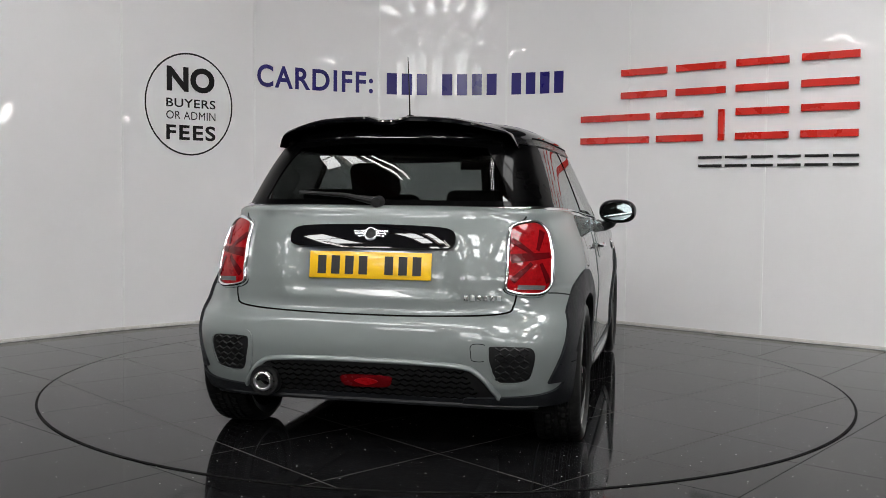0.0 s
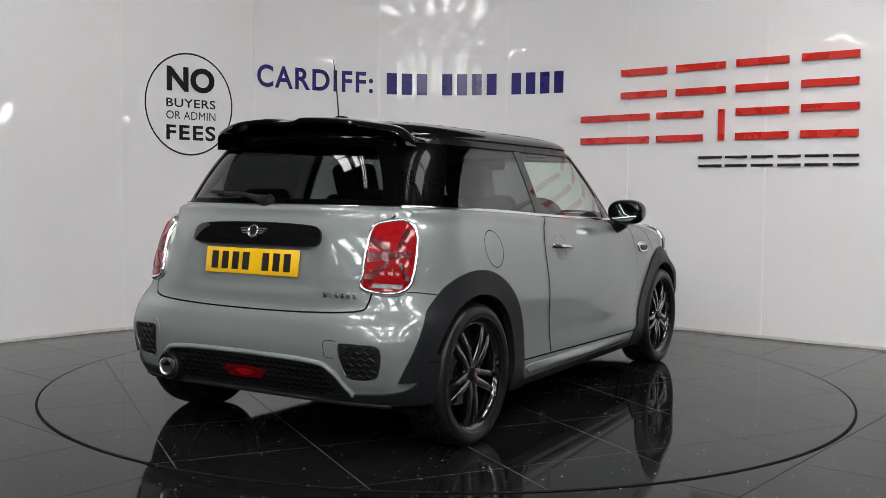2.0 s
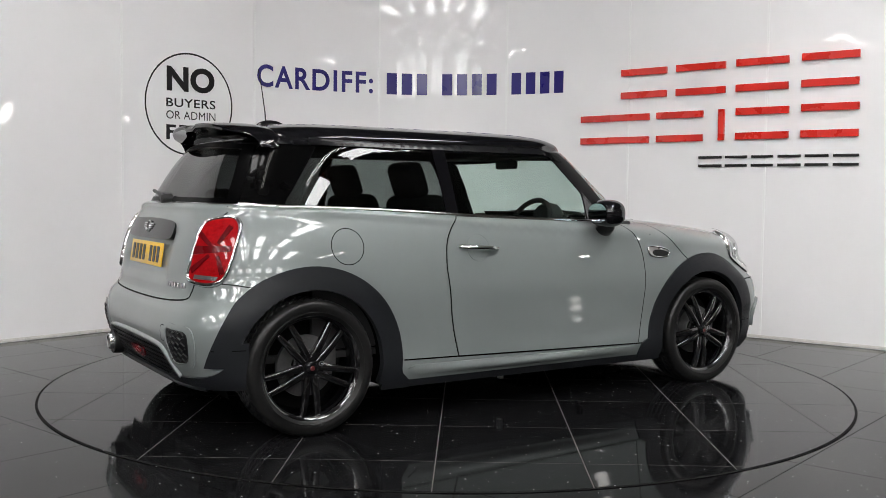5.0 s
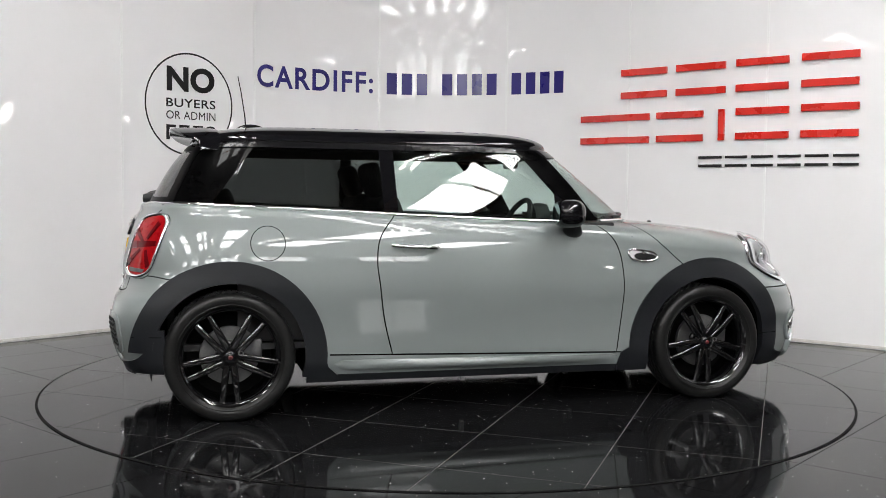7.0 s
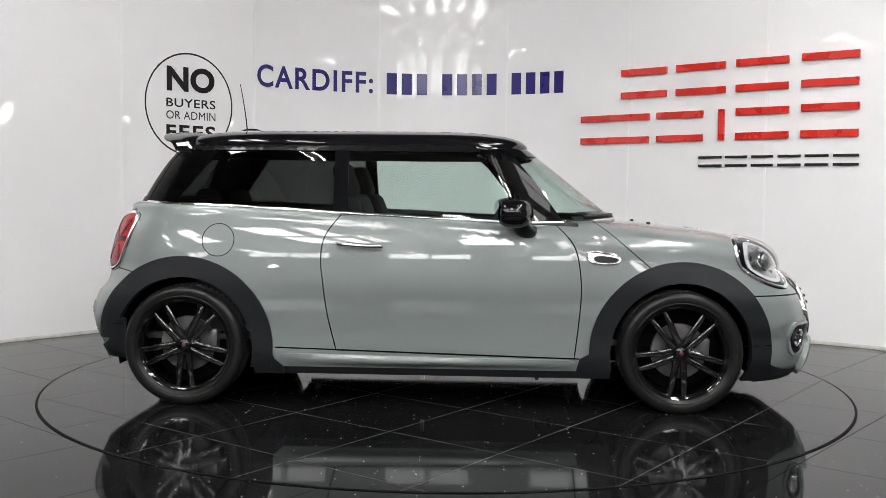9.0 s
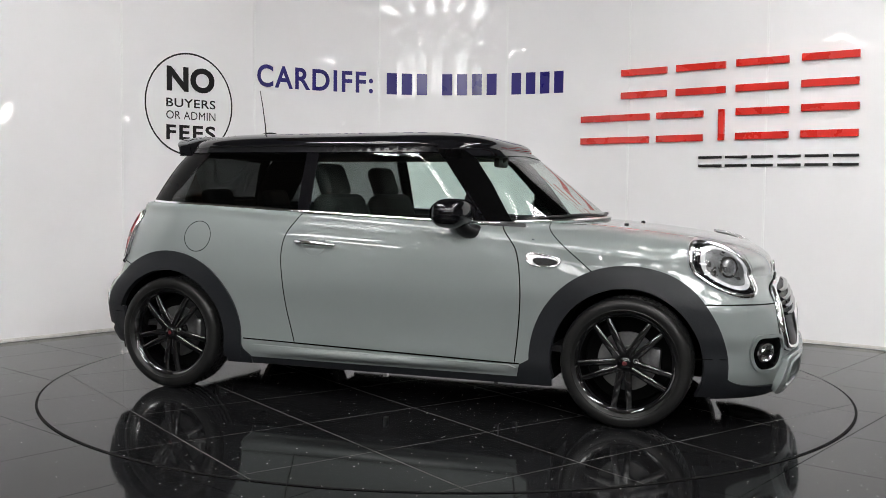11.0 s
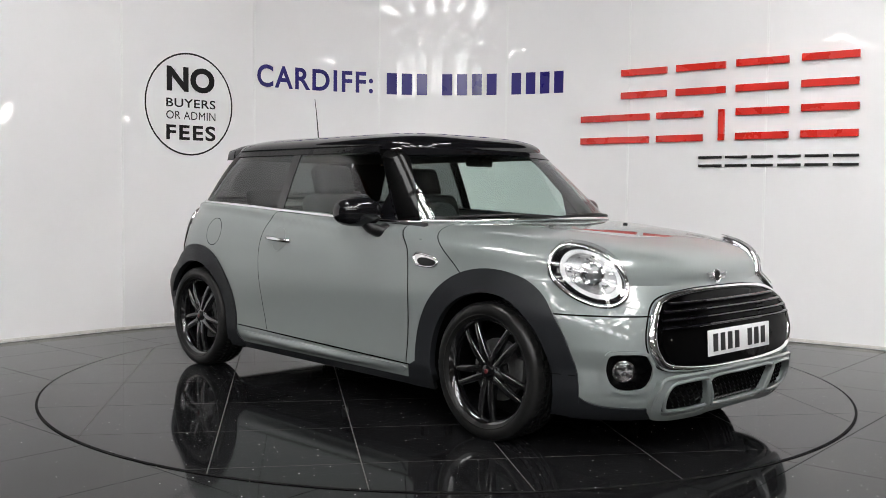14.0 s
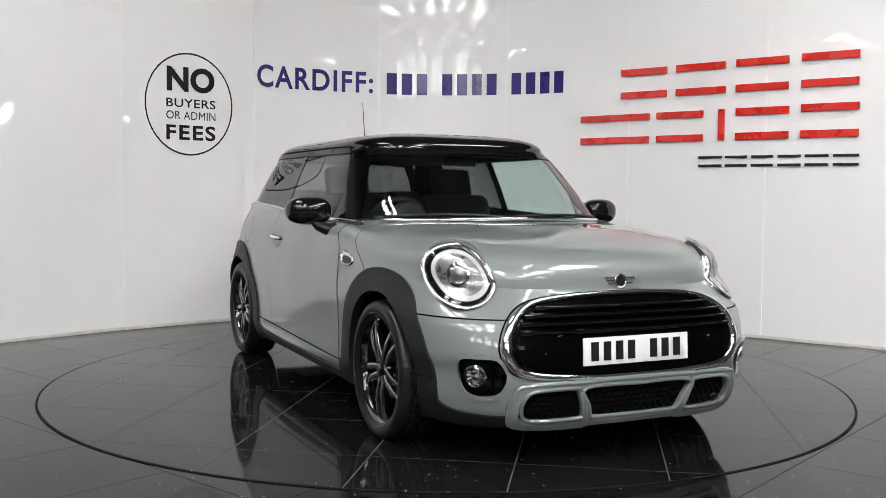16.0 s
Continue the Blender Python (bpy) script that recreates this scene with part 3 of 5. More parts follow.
def is_sill(c):
    return not is_nose(c) and not is_tail(c) and c.z < 0.285


GRILLE_OUT = [p[:2] for p in spline([(-0.585, 0.49), (-0.545, 0.585), (-0.44, 0.652), (-0.25, 0.677), (0, 0.682), (0.25, 0.677), (0.44, 0.652), (0.545, 0.585), (0.585, 0.49),
                                      (0.565, 0.42), (0.49, 0.370), (0.25, 0.352), (0, 0.350), (-0.25, 0.352), (-0.49, 0.370), (-0.565, 0.42)], 6)]
GRILLE_IN = [(p[0] * 0.925, 0.516 + (p[1] - 0.516) * 0.90) for p in GRILLE_OUT]

SIDE = part("side_body", kept(shell, lambda c: not (in_arch(c) or in_cabin(c) or is_bonnet(c) or is_nose(c) or is_tail(c) or is_sill(c))), PAINT, car)
bonnet = part("bonnet", kept(shell, lambda c: is_bonnet(c) and not in_arch(c) and not in_cabin(c)), PAINT, car, "rounded grey bonnet")
front_bumper = part("front_bumper", kept(shell, lambda c: is_nose(c) and not in_arch(c) and c.z > 0.205), PAINT, car, "grey front bumper")
part("front_lip", kept(shell, lambda c: is_nose(c) and not in_arch(c) and c.z <= 0.205), CLADDING, car, "black lower front lip")
rear_bumper = part("rear_bumper", kept(shell, lambda c: is_tail(c) and not in_arch(c) and c.z > 0.245), PAINT, car, "grey rear bumper")
part("rear_valance", kept(shell, lambda c: is_tail(c) and not in_arch(c) and 0.230 < c.z <= 0.245), CLADDING, car, "black lower rear edge")
for m in (1, -1):
    part("sill", kept(shell, lambda c: is_sill(c) and not in_arch(c) and c.z > 0.205 and c.y * m > 0), PAINT, car, "grey side skirt")
    part("sill_base", kept(shell, lambda c: is_sill(c) and not in_arch(c) and 0.165 < c.z <= 0.205 and c.y * m > 0), CLADDING, car, "black lower sill")

# roof
roof_bm = bisected(green.copy(), [((0, 0, 1.312), (0, 0, 1))])
roof = part("roof", kept(roof_bm, lambda c: c.z > 1.312), BLACK_GLOSS, car, "gloss black roof")
lining = kept(roof_bm, lambda c: c.z > 1.312)
for v in lining.verts:
    v.co = Vector((v.co.x * 0.975 - 0.01, v.co.y * 0.975, v.co.z - 0.022))
part("headlining", lining, LINER, car, "dark headlining")

# ---------- glass and pillars ----------
BELT = [(-1.50, 1.022), (-1.30, 1.013), (-1.085, 1.007), (-0.806, 0.996), (-0.453, 0.977), (0.037, 0.955), (0.32, 0.944), (0.55, 0.938), (0.70, 0.936)]
belt = curve(BELT)


def along(f, x0, x1, n):
    return [(x0 + (x1 - x0) * i / n, f(x0 + (x1 - x0) * i / n)) for i in range(n + 1)]


RAIL = 1.312
door_pane = along(belt, -0.435, 0.535, 10) + [p[:2] for p in spline([(0.535, 0.945), (0.40, 1.115), (0.285, 1.255), (0.245, 1.292), (0.20, 1.300)], 4, False)] + [(-0.10, 1.302), (-0.44, 1.303)]
both("door_glass", HOUSE, door_pane, GLASS, car, off=0.0, depth=0.003, step=0.04, label="clear green-tinted door glass")
quarter = along(belt, -1.345, -0.495, 9) + [(-0.505, 1.303), (-0.8, 1.304), (-1.133, 1.304)]
both("quarter_glass", HOUSE, quarter, PRIVACY, car, off=0.0, depth=0.003, step=0.04, label="dark privacy rear side glass")
both("centre_pillar", HOUSE, [(-0.50, belt(-0.5)), (-0.43, belt(-0.43)), (-0.437, RAIL), (-0.51, RAIL)], BLACK_GLOSS, car, off=0.003, depth=0.005, label="black door pillar")
both("front_pillar", HOUSE, [(0.66, 0.948), (0.525, 0.944), (0.395, 1.115), (0.28, 1.255), (0.235, 1.295), (0.15, RAIL), (0.355, RAIL), (0.43, 1.26), (0.535, 1.13)], DEEP_BLACK, car,
     off=0.004, depth=0.006, label="gloss black windscreen pillar")
both("rear_pillar", HOUSE, [(-1.13, RAIL), (-1.125, 1.300), (-1.335, 1.02), (-1.355, 1.012), (-1.535, 1.025), (-1.487, 1.13), (-1.412, 1.24), (-1.34, RAIL)], DEEP_BLACK, car,
     off=0.0, depth=0.006, label="gloss black rear pillar", step=0.02)
both("roof_rail", HOUSE, [(-1.31, 1.300), (0.24, 1.296), (0.20, 1.330), (-1.10, 1.335), (-1.29, 1.328)], PILLAR_BLACK, car, off=0.006, depth=0.01, label="black roof edge")
both("mirror_triangle", HOUSE, [(0.40, 0.945), (0.545, 0.943), (0.42, 1.10)], BLACK_GLOSS, car, off=0.004, depth=0.01, label="black mirror mount")
screen = [p[:2] for p in spline([(-0.70, 0.955), (-0.70, 0.955), (-0.35, 0.952), (0.35, 0.952), (0.70, 0.955), (0.70, 0.955), (0.655, 1.10), (0.575, 1.285), (0.575, 1.285), (0.3, 1.305), (-0.3, 1.305), (-0.575, 1.285), (-0.575, 1.285), (-0.655, 1.10)], 5)]
patch("windscreen", HOUSE, "nose", screen, GLASS, car, off=0.0, depth=0.003, step=0.045, label="curved clear windscreen")
patch("screen_header", HOUSE, "nose", [(-0.60, 1.278), (0, 1.297), (0.60, 1.278), (0.59, 1.316), (0, 1.319), (-0.59, 1.316)], BLACK_GLOSS, car, off=0.003, depth=0.01, label="black band above the windscreen")
patch("screen_base", HOUSE, "nose", [(-0.655, 0.948), (0.655, 0.948), (0.65, 0.972), (0, 0.968), (-0.65, 0.972)], BLACK_PLASTIC, car, off=0.002, depth=0.006, label="black scuttle strip")
back = [p[:2] for p in spline([(-0.60, 1.03), (-0.60, 1.03), (0, 1.032), (0.60, 1.03), (0.60, 1.03), (0.545, 1.17), (0.47, 1.30), (0.47, 1.30), (0, 1.325), (-0.47, 1.30), (-0.47, 1.30), (-0.545, 1.17)], 5)]
inner = [(p[0] * 0.90, 1.175 + (p[1] - 1.175) * 0.84) for p in back]
patch("rear_window", HOUSE, "tail", inner, REAR_GLASS, car, off=-0.001, depth=0.003, step=0.045, label="dark tinted rear window")
patch("rear_window_border", HOUSE, "tail", back, DEEP_BLACK, car, off=0.0025, depth=0.01, holes=[inner], label="black rear window border")


def trim(name, paths, surf, view, width, mat, parent, off, thick, mirrored=False, label="", closed=False):
    for side in ((1, -1) if mirrored else (1,)):
        bm = bmesh.new()
        for p in paths:
            ribbon(p, surf, view, width, off, bm, thick, closed)
        if side < 0:
            for v in bm.verts:
                v.co.y = -v.co.y
        part(name, bm, mat, parent, label)


trim("belt_strip", [along(lambda x: belt(x) + 0.004, -1.50, 0.69, 50)], HOUSE, "right", 0.017, CHROME, car, 0.004, 0.006, True, "chrome waist strip")
trim("tail_strip", [[(y, 1.022 + 0.004 * (1 - (y / 0.6) ** 2)) for y in np.linspace(-0.62, 0.62, 41)]], HOUSE, "tail", 0.013, CHROME, car, 0.004, 0.006, label="chrome strip under the rear window")
trim("scuttle_strip", [[(y, 0.944 + 0.012 * (1 - (y / 0.74) ** 2)) for y in np.linspace(-0.69, 0.69, 50)]], HOUSE, "nose", 0.015, CHROME, car, 0.010, 0.006, label="chrome strip under the windscreen")
trim("roof_gutter", [[(x, 1.3335) for x in np.linspace(-1.15, 0.22, 30)]], HOUSE, "right", 0.008, GAP, car, 0.0075, 0, True, "black roof gutter")

# ---------- doors, shut lines, arches ----------
DOOR = [p[:2] for p in spline([(-0.452, 0.972), (-0.452, 0.972), (-0.528, 0.866), (-0.547, 0.754), (-0.535, 0.642), (-0.512, 0.474), (-0.469, 0.299), (-0.469, 0.299), (0.12, 0.285), (0.716, 0.273), (0.716, 0.273),
                               (0.738, 0.481), (0.743, 0.651), (0.712, 0.820), (0.625, 0.925), (0.625, 0.925), (0.32, 0.938), (0.0, 0.952)], 6)]
doors = both("door", BODY, DOOR, PAINT, car, off=0.003, depth=0.004, step=0.03, label="grey side door")


def shrink(poly, d):
    cx, cy = sum(p[0] for p in poly) / len(poly), sum(p[1] for p in poly) / len(poly)
    return [(p[0] + d * (1 if p[0] > cx else -1) * min(1, abs(p[0] - cx) / 0.2), p[1] + d * (1 if p[1] > cy else -1) * min(1, abs(p[1] - cy) / 0.1)) for p in poly]


trim("door_gap", [shrink(DOOR, 0.003)], BODY, "right", 0.0065, GAP, car, 0.0016, 0, True, "dark door gap", True)
trim("bonnet_gap", [[(0.80 + 0.297 * i / 24, 0.970 - 0.251 * i / 24) for i in range(25)]], BODY, "right", 0.005, GAP, car, 0.0015, 0, True, "dark bonnet gap")
trim("nose_gap", [[(y, Z_NOSE - 0.012 * (1 - abs(y) / 0.8)) for y in np.linspace(-0.80, -0.50, 16)]], BODY, "nose", 0.007, GAP, car, 0.0015, 0, True, "dark bumper gap")
trim("nose_side_gap", [[(x, Z_NOSE) for x in np.linspace(1.56, 1.80, 12)]], BODY, "right", 0.006, GAP, car, 0.0015, 0, True, "dark bumper gap")
trim("tail_side_gap", [[(-1.62, 0.685), (-1.58, 0.682), (-1.54, 0.675), (-1.49, 0.668)]], BODY, "right", 0.005, GAP, car, 0.0015, 0, True, "dark bumper gap")
GATE = [p[:2] for p in spline([(-0.60, 0.69), (-0.592, 0.64), (-0.55, 0.607), (-0.30, 0.592), (0, 0.588), (0.30, 0.592), (0.55, 0.607), (0.592, 0.64), (0.60, 0.69)], 6, False)]
trim("tailgate_gap", [GATE], BODY, "tail", 0.008, GAP, car, 0.0018, 0, label="dark tailgate gap")
trim("tailgate_side_gap", [[(-0.60, 1.018), (-0.615, 0.99), (-0.60, 0.965)]], BODY, "tail", 0.007, GAP, car, 0.0018, 0, True, label="dark tailgate gap")
trim("fuel_flap", [circle(-1.072, 0.841, 0.081)[:-1]], BODY, "right", 0.004, GAP, car, 0.0015, 0, False, "round fuel flap gap", True)


def arch_poly(cx, lo_a, lo_b, outer=0.456, inner_r=0.352):
    o = circle(cx, AXLE_Z, outer, -lo_a, 180 + lo_b, 40)
    i = circle(cx, AXLE_Z, inner_r, -lo_a * 1.25, 180 + lo_b * 1.25, 36)
    return o + i[::-1]


for cx, a, b in ((-WB, 13, -4), (WB, 9, 12)):
    both("wheel_arch", BODY, arch_poly(cx, a, b), CLADDING, car, off=0.011, depth=0.035, step=0.022, label="black plastic wheel arch")
both("arch_foot", BODY, [(0.745, 0.27), (0.80, 0.30), (0.90, 0.24), (0.90, 0.172), (0.735, 0.172), (0.73, 0.21)], CLADDING, car, off=0.010, depth=0.02, label="black arch foot")
both("arch_foot", BODY, [(-0.80, 0.29), (-0.785, 0.245), (-0.74, 0.205), (-0.74, 0.172), (-0.89, 0.172), (-0.89, 0.25)], CLADDING, car, off=0.010, depth=0.02, label="black arch foot")
for m in (False, True):
    patch("bumper_corner", BODY, (-40, 1.87, -0.69), [p[:2] for p in spline([(-0.25, 0.352), (-0.25, 0.352), (-0.200, 0.350), (-0.188, 0.300), (-0.155, 0.255), (-0.10, 0.228), (0.0, 0.214), (0.20, 0.207), (0.20, 0.207), (0.20, 0.165), (0.20, 0.165), (-0.25, 0.165), (-0.25, 0.165)], 4)],
          CLADDING, car, off=0.0085, depth=0.02, step=0.02, label="black lower bumper corner", mirror=m)
for m in (False, True):
    patch("bumper_corner", BODY, (225, -1.631, -0.641), [p[:2] for p in spline([(-0.25, 0.236), (-0.25, 0.236), (0.19, 0.236), (0.19, 0.236), (0.19, 0.44), (0.19, 0.44), (0.150, 0.43), (0.128, 0.37), (0.085, 0.322), (0.02, 0.294), (-0.10, 0.279), (-0.25, 0.268), (-0.25, 0.268)], 4)],
          CLADDING, car, off=0.0105, depth=0.02, step=0.02, label="black lower bumper corner", mirror=m)
both("skirt_lip", BODY, [(-0.755, 0.262), (-0.72, 0.276), (0.69, 0.264), (0.725, 0.250), (0.68, 0.222), (-0.70, 0.228)], PAINT, car, off=0.007, depth=0.02, step=0.016, bulge=0.024, label="grey rounded skirt lip")
trim("sill_gap", [[(x, 0.2872 - 0.0219 * x) for x in np.linspace(-0.78, 0.745, 40)]], BODY, "right", 0.007, GAP, car, 0.0035, 0, True, "dark sill gap")

trim("arch_joint", [[(1.555, 0.345), (1.60, 0.345), (1.695, 0.345)]], BODY, "right", 0.004, GAP, car, 0.0125, 0, True, "dark cladding joint")
trim("arch_joint", [[(-1.555, 0.41), (-1.60, 0.41), (-1.685, 0.41)]], BODY, "right", 0.004, GAP, car, 0.0125, 0, True, "dark cladding joint")

# wheel wells and underside
for sx in (-1, 1):
    for sy in (-1, 1):
        bm = bmesh.new()
        rows = []
        for y in (0.40, 0.62, 0.80):
            row = []
            for a in np.linspace(-0.3, math.pi + 0.3, 32):
                x, z = sx * WB + 0.375 * math.cos(a), AXLE_Z + 0.375 * math.sin(a)
                lim = abs(BODY.at("right", x, max(z, 0.24))[0].y) - 0.012
                row.append(bm.verts.new((x, sy * min(y, lim), z)))
            rows.append(row)
        for r0, r1 in zip(rows, rows[1:]):
            for i in range(31):
                bm.faces.new((r0[i], r0[i + 1], r1[i + 1], r1[i]))
        bm.faces.new(rows[0])
        part("wheel_well", bm, GAP, car, "dark wheel well")
for size, at in (((1.58, 1.50, 0.11), (0, 0, 0.235)), ((3.20, 0.80, 0.09), (0.12, 0, 0.285)), ((0.22, 1.00, 0.09), (1.78, 0, 0.235))):
    part("underbody", box_bm(*size, at), GAP, car, "dark underside", smooth=False)
for x, y in ((-0.05, -0.60), (0.55, -0.55), (0.62, -0.45)):
    part("jack_point", box_bm(0.02, 0.03, 0.05, (x, y, 0.135)), SATIN if x < 0 else BLACK_PLASTIC, car, smooth=False)

# ---------- wheels ----------
def wheel_parts():
    """One wheel, its axis along y, its outer face towards -y."""
    rim_bm = lathe([(0.216, 0.09), (0.219, 0.02), (0.211, -0.03), (0.217, -0.070), (0.226, -0.082), (0.2345, -0.087), (0.2355, -0.081), (0.232, -0.075), (0.228, 0.0), (0.228, 0.09)], 72)
    wheel = part("wheel", rim_bm, RIM_BLACK, car, "gloss black alloy wheel with five double spokes")
    prof = [(0.228, -0.078), (0.237, -0.087), (0.252, -0.098), (0.270, -0.1025), (0.288, -0.099), (0.300, -0.090), (0.3055, -0.078)]
    for g in (-0.048, -0.016, 0.016, 0.048):
        prof += [(0.3075, g - 0.007), (0.3000, g - 0.005), (0.3000, g + 0.005), (0.3075, g + 0.007)]
    prof += [(0.3055, 0.078), (0.300, 0.090), (0.268, 0.1035), (0.236, 0.089), (0.228, 0.080)]
    tyre = lathe(prof, 180)
    for v in tyre.verts:
        r = math.hypot(v.co.x, v.co.z)
        k = round(math.degrees(math.atan2(v.co.z, v.co.x)) / 2)
        slant = 0 if abs(v.co.y) > 0.05 else (1 if v.co.y > 0 else 2)
        if r > 0.2985 and (k + slant) % 3 == 0:
            cut = 0.0055 if abs(v.co.y) < 0.077 else 0.0018
            v.co.x *= 1 - cut / r
            v.co.z *= 1 - cut / r
    part("tyre", tyre, RUBBER, wheel, "black road tyre")
    part("sidewall_ring", lathe([(0.2475, -0.1015), (0.250, -0.1035), (0.2525, -0.1025)], 72), RUBBER, wheel)
    spoke = bmesh.new()
    rows = []
    for k in range(9):
        f = k / 8
        r = 0.040 + (0.219 - 0.040) * f
        y = -0.074 - 0.009 * math.sin(f * math.pi) + 0.005 * f
        w = 0.0170 - 0.0035 * f + 0.0015 * math.sin(f * math.pi)
        c = 0.0165 + 0.020 * f
        deep = 0.042 - 0.018 * f
        sect = [(-w * math.copysign(abs(math.cos(a)) ** 0.6, math.cos(a)), 0.015 * (1 - math.sin(a) ** 0.6)) for a in np.linspace(0, math.pi, 12)] + [(w * 0.8, deep), (-w * 0.8, deep)]
        rows.append([spoke.verts.new((c + dx, y + dy, r)) for dx, dy in sect])
    for a, b in zip(rows, rows[1:]):
        for j in range(14):
            spoke.faces.new((a[j], a[(j + 1) % 14], b[(j + 1) % 14], b[j]))
    spoke.faces.new(rows[0])
    spoke.faces.new(rows[-1])
    first = part("spoke", spoke, RIM_BLACK, wheel)
    flipped = first.data.copy()
    for v in flipped.vertices:
        v.co.x = -v.co.x
    flipped.flip_normals()
    for k in range(5):
        for d in (first.data, flipped):
            if k == 0 and d is first.data:
                ob = first
            else:
                ob = new("spoke", d)
                ob.parent = wheel
            ob.matrix_basis = pose(0, 0, 0, 0, 180 + 72 * k, 0)
    part("hub", lathe([(0.0, -0.070), (0.062, -0.070), (0.068, -0.062), (0.070, -0.02), (0.0, -0.02)], 40), RIM_BLACK, wheel)
    part("hub_cap", lathe([(0.0, -0.0865), (0.022, -0.0855), (0.0275, -0.082), (0.0285, -0.068)], 32), BLACK_GLOSS, wheel, "black centre cap")
    part("hub_emblem", lathe([(0.0, -0.0885), (0.006, -0.0882), (0.010, -0.0872), (0.011, -0.086)], 24), RED_INK, wheel, "red centre emblem")
    for k in range(5):
        a = radians(270 + 36 + 72 * k)
        part("wheel_nut", lathe([(0.0, -0.066), (0.008, -0.066), (0.009, -0.075), (0.0125, -0.075), (0.0130, -0.06)], 12, m=Matrix.Translation((0.052 * math.cos(a), 0, 0.052 * math.sin(a)))), SATIN if k == 1 else RIM_BLACK, wheel)
    part("brake_disc", lathe([(0.075, -0.020), (0.075, -0.012), (0.138, -0.012), (0.140, 0.0), (0.138, 0.012), (0.06, 0.012)], 48), DISC, wheel, "bare metal brake disc")
    part("brake_caliper", box_bm(0.055, 0.06, 0.11, (0.125, 0.015, 0.02), 0.012), DISC, wheel, "grey brake caliper")
    part("wheel_back", lathe([(0.0, 0.06), (0.20, 0.06), (0.212, 0.088), (0.232, 0.0915), (0.236, 0.088)], 40), GAP, wheel, "dark back of the wheel")
    return wheel


wheel = wheel_parts()
wheel.matrix_basis = pose(-WB, -0.745, 0.306)
for sx, sy in ((1, -1), (-1, 1), (1, 1)):
    copy_thing(wheel, pose(sx * WB, sy * 0.745, 0.306, 0, 4 if sx > 0 else 0, 0 if sy < 0 else 180))

# ---------- lamps ----------
def scaled(poly, k, kz=None, dx=0.0, dz=0.0):
    cx, cz = sum(p[0] for p in poly) / len(poly), sum(p[1] for p in poly) / len(poly)
    return [(cx + (p[0] - cx) * k + dx, cz + (p[1] - cz) * (kz or k) + dz) for p in poly]


def surround(shape, view, k, kz, width, mirror, parent):
    bm = ribbon(scaled(shape, k, kz), BODY, view, width, 0.004, None, 0.016, True)
    for v in bm.verts:
        v.co.y *= -1 if mirror else 1
    part("lamp_surround", bm, CHROME, parent, "rounded chrome lamp surround")


TAIL_VIEW = (225, -1.631, -0.641)
tail_shape = [p[:2] for p in spline([(-0.048, 0.955), (0.03, 0.972), (0.085, 0.968), (0.118, 0.925), (0.112, 0.835), (0.085, 0.725), (0.045, 0.680), (-0.03, 0.671), (-0.1175, 0.694), (-0.112, 0.76), (-0.095, 0.85), (-0.075, 0.92)], 5)]
tail_in = scaled(tail_shape, 0.885, 0.905)
for m in (False, True):
    lamp = patch("tail_lamp", BODY, TAIL_VIEW, tail_in, RED_LENS, car, off=0.012, depth=0.014, step=0.018, label="red tail lamp lens", bulge=0.006, mirror=m)
    surround(tail_shape, TAIL_VIEW, 0.945, 0.955, 0.020, m, lamp)
    patch("lamp_shadow_gap", BODY, TAIL_VIEW, scaled(tail_shape, 1.02, 1.015), GAP, lamp, off=0.003, depth=0.004, step=0.02, holes=[scaled(tail_shape, 0.98)], mirror=m)
    for a, b, w in (((-0.07, 0.895), (0.005, 0.838), 0.012), ((0.075, 0.925), (0.03, 0.852), 0.012), ((-0.092, 0.735), (-0.005, 0.802), 0.012), ((0.062, 0.725), (0.035, 0.800), 0.012), ((-0.085, 0.822), (0.088, 0.832), 0.018)):
        d = Vector((b[0] - a[0], b[1] - a[1])).normalized() * w
        patch("light_guide", BODY, TAIL_VIEW, [(a[0] - d.y, a[1] + d.x), (b[0] - d.y * 0.6, b[1] + d.x * 0.6), (b[0] + d.y * 0.6, b[1] - d.x * 0.6), (a[0] + d.y, a[1] - d.x)], RED_DARK, lamp, off=0.0195, depth=0.005, step=0.02, mirror=m)
    patch("reversing_lens", BODY, TAIL_VIEW, [(-0.075, 0.700), (0.035, 0.694), (0.045, 0.713), (-0.07, 0.720)], DISC, lamp, off=0.0195, depth=0.002, step=0.02, mirror=m, label="silvery reversing lens")

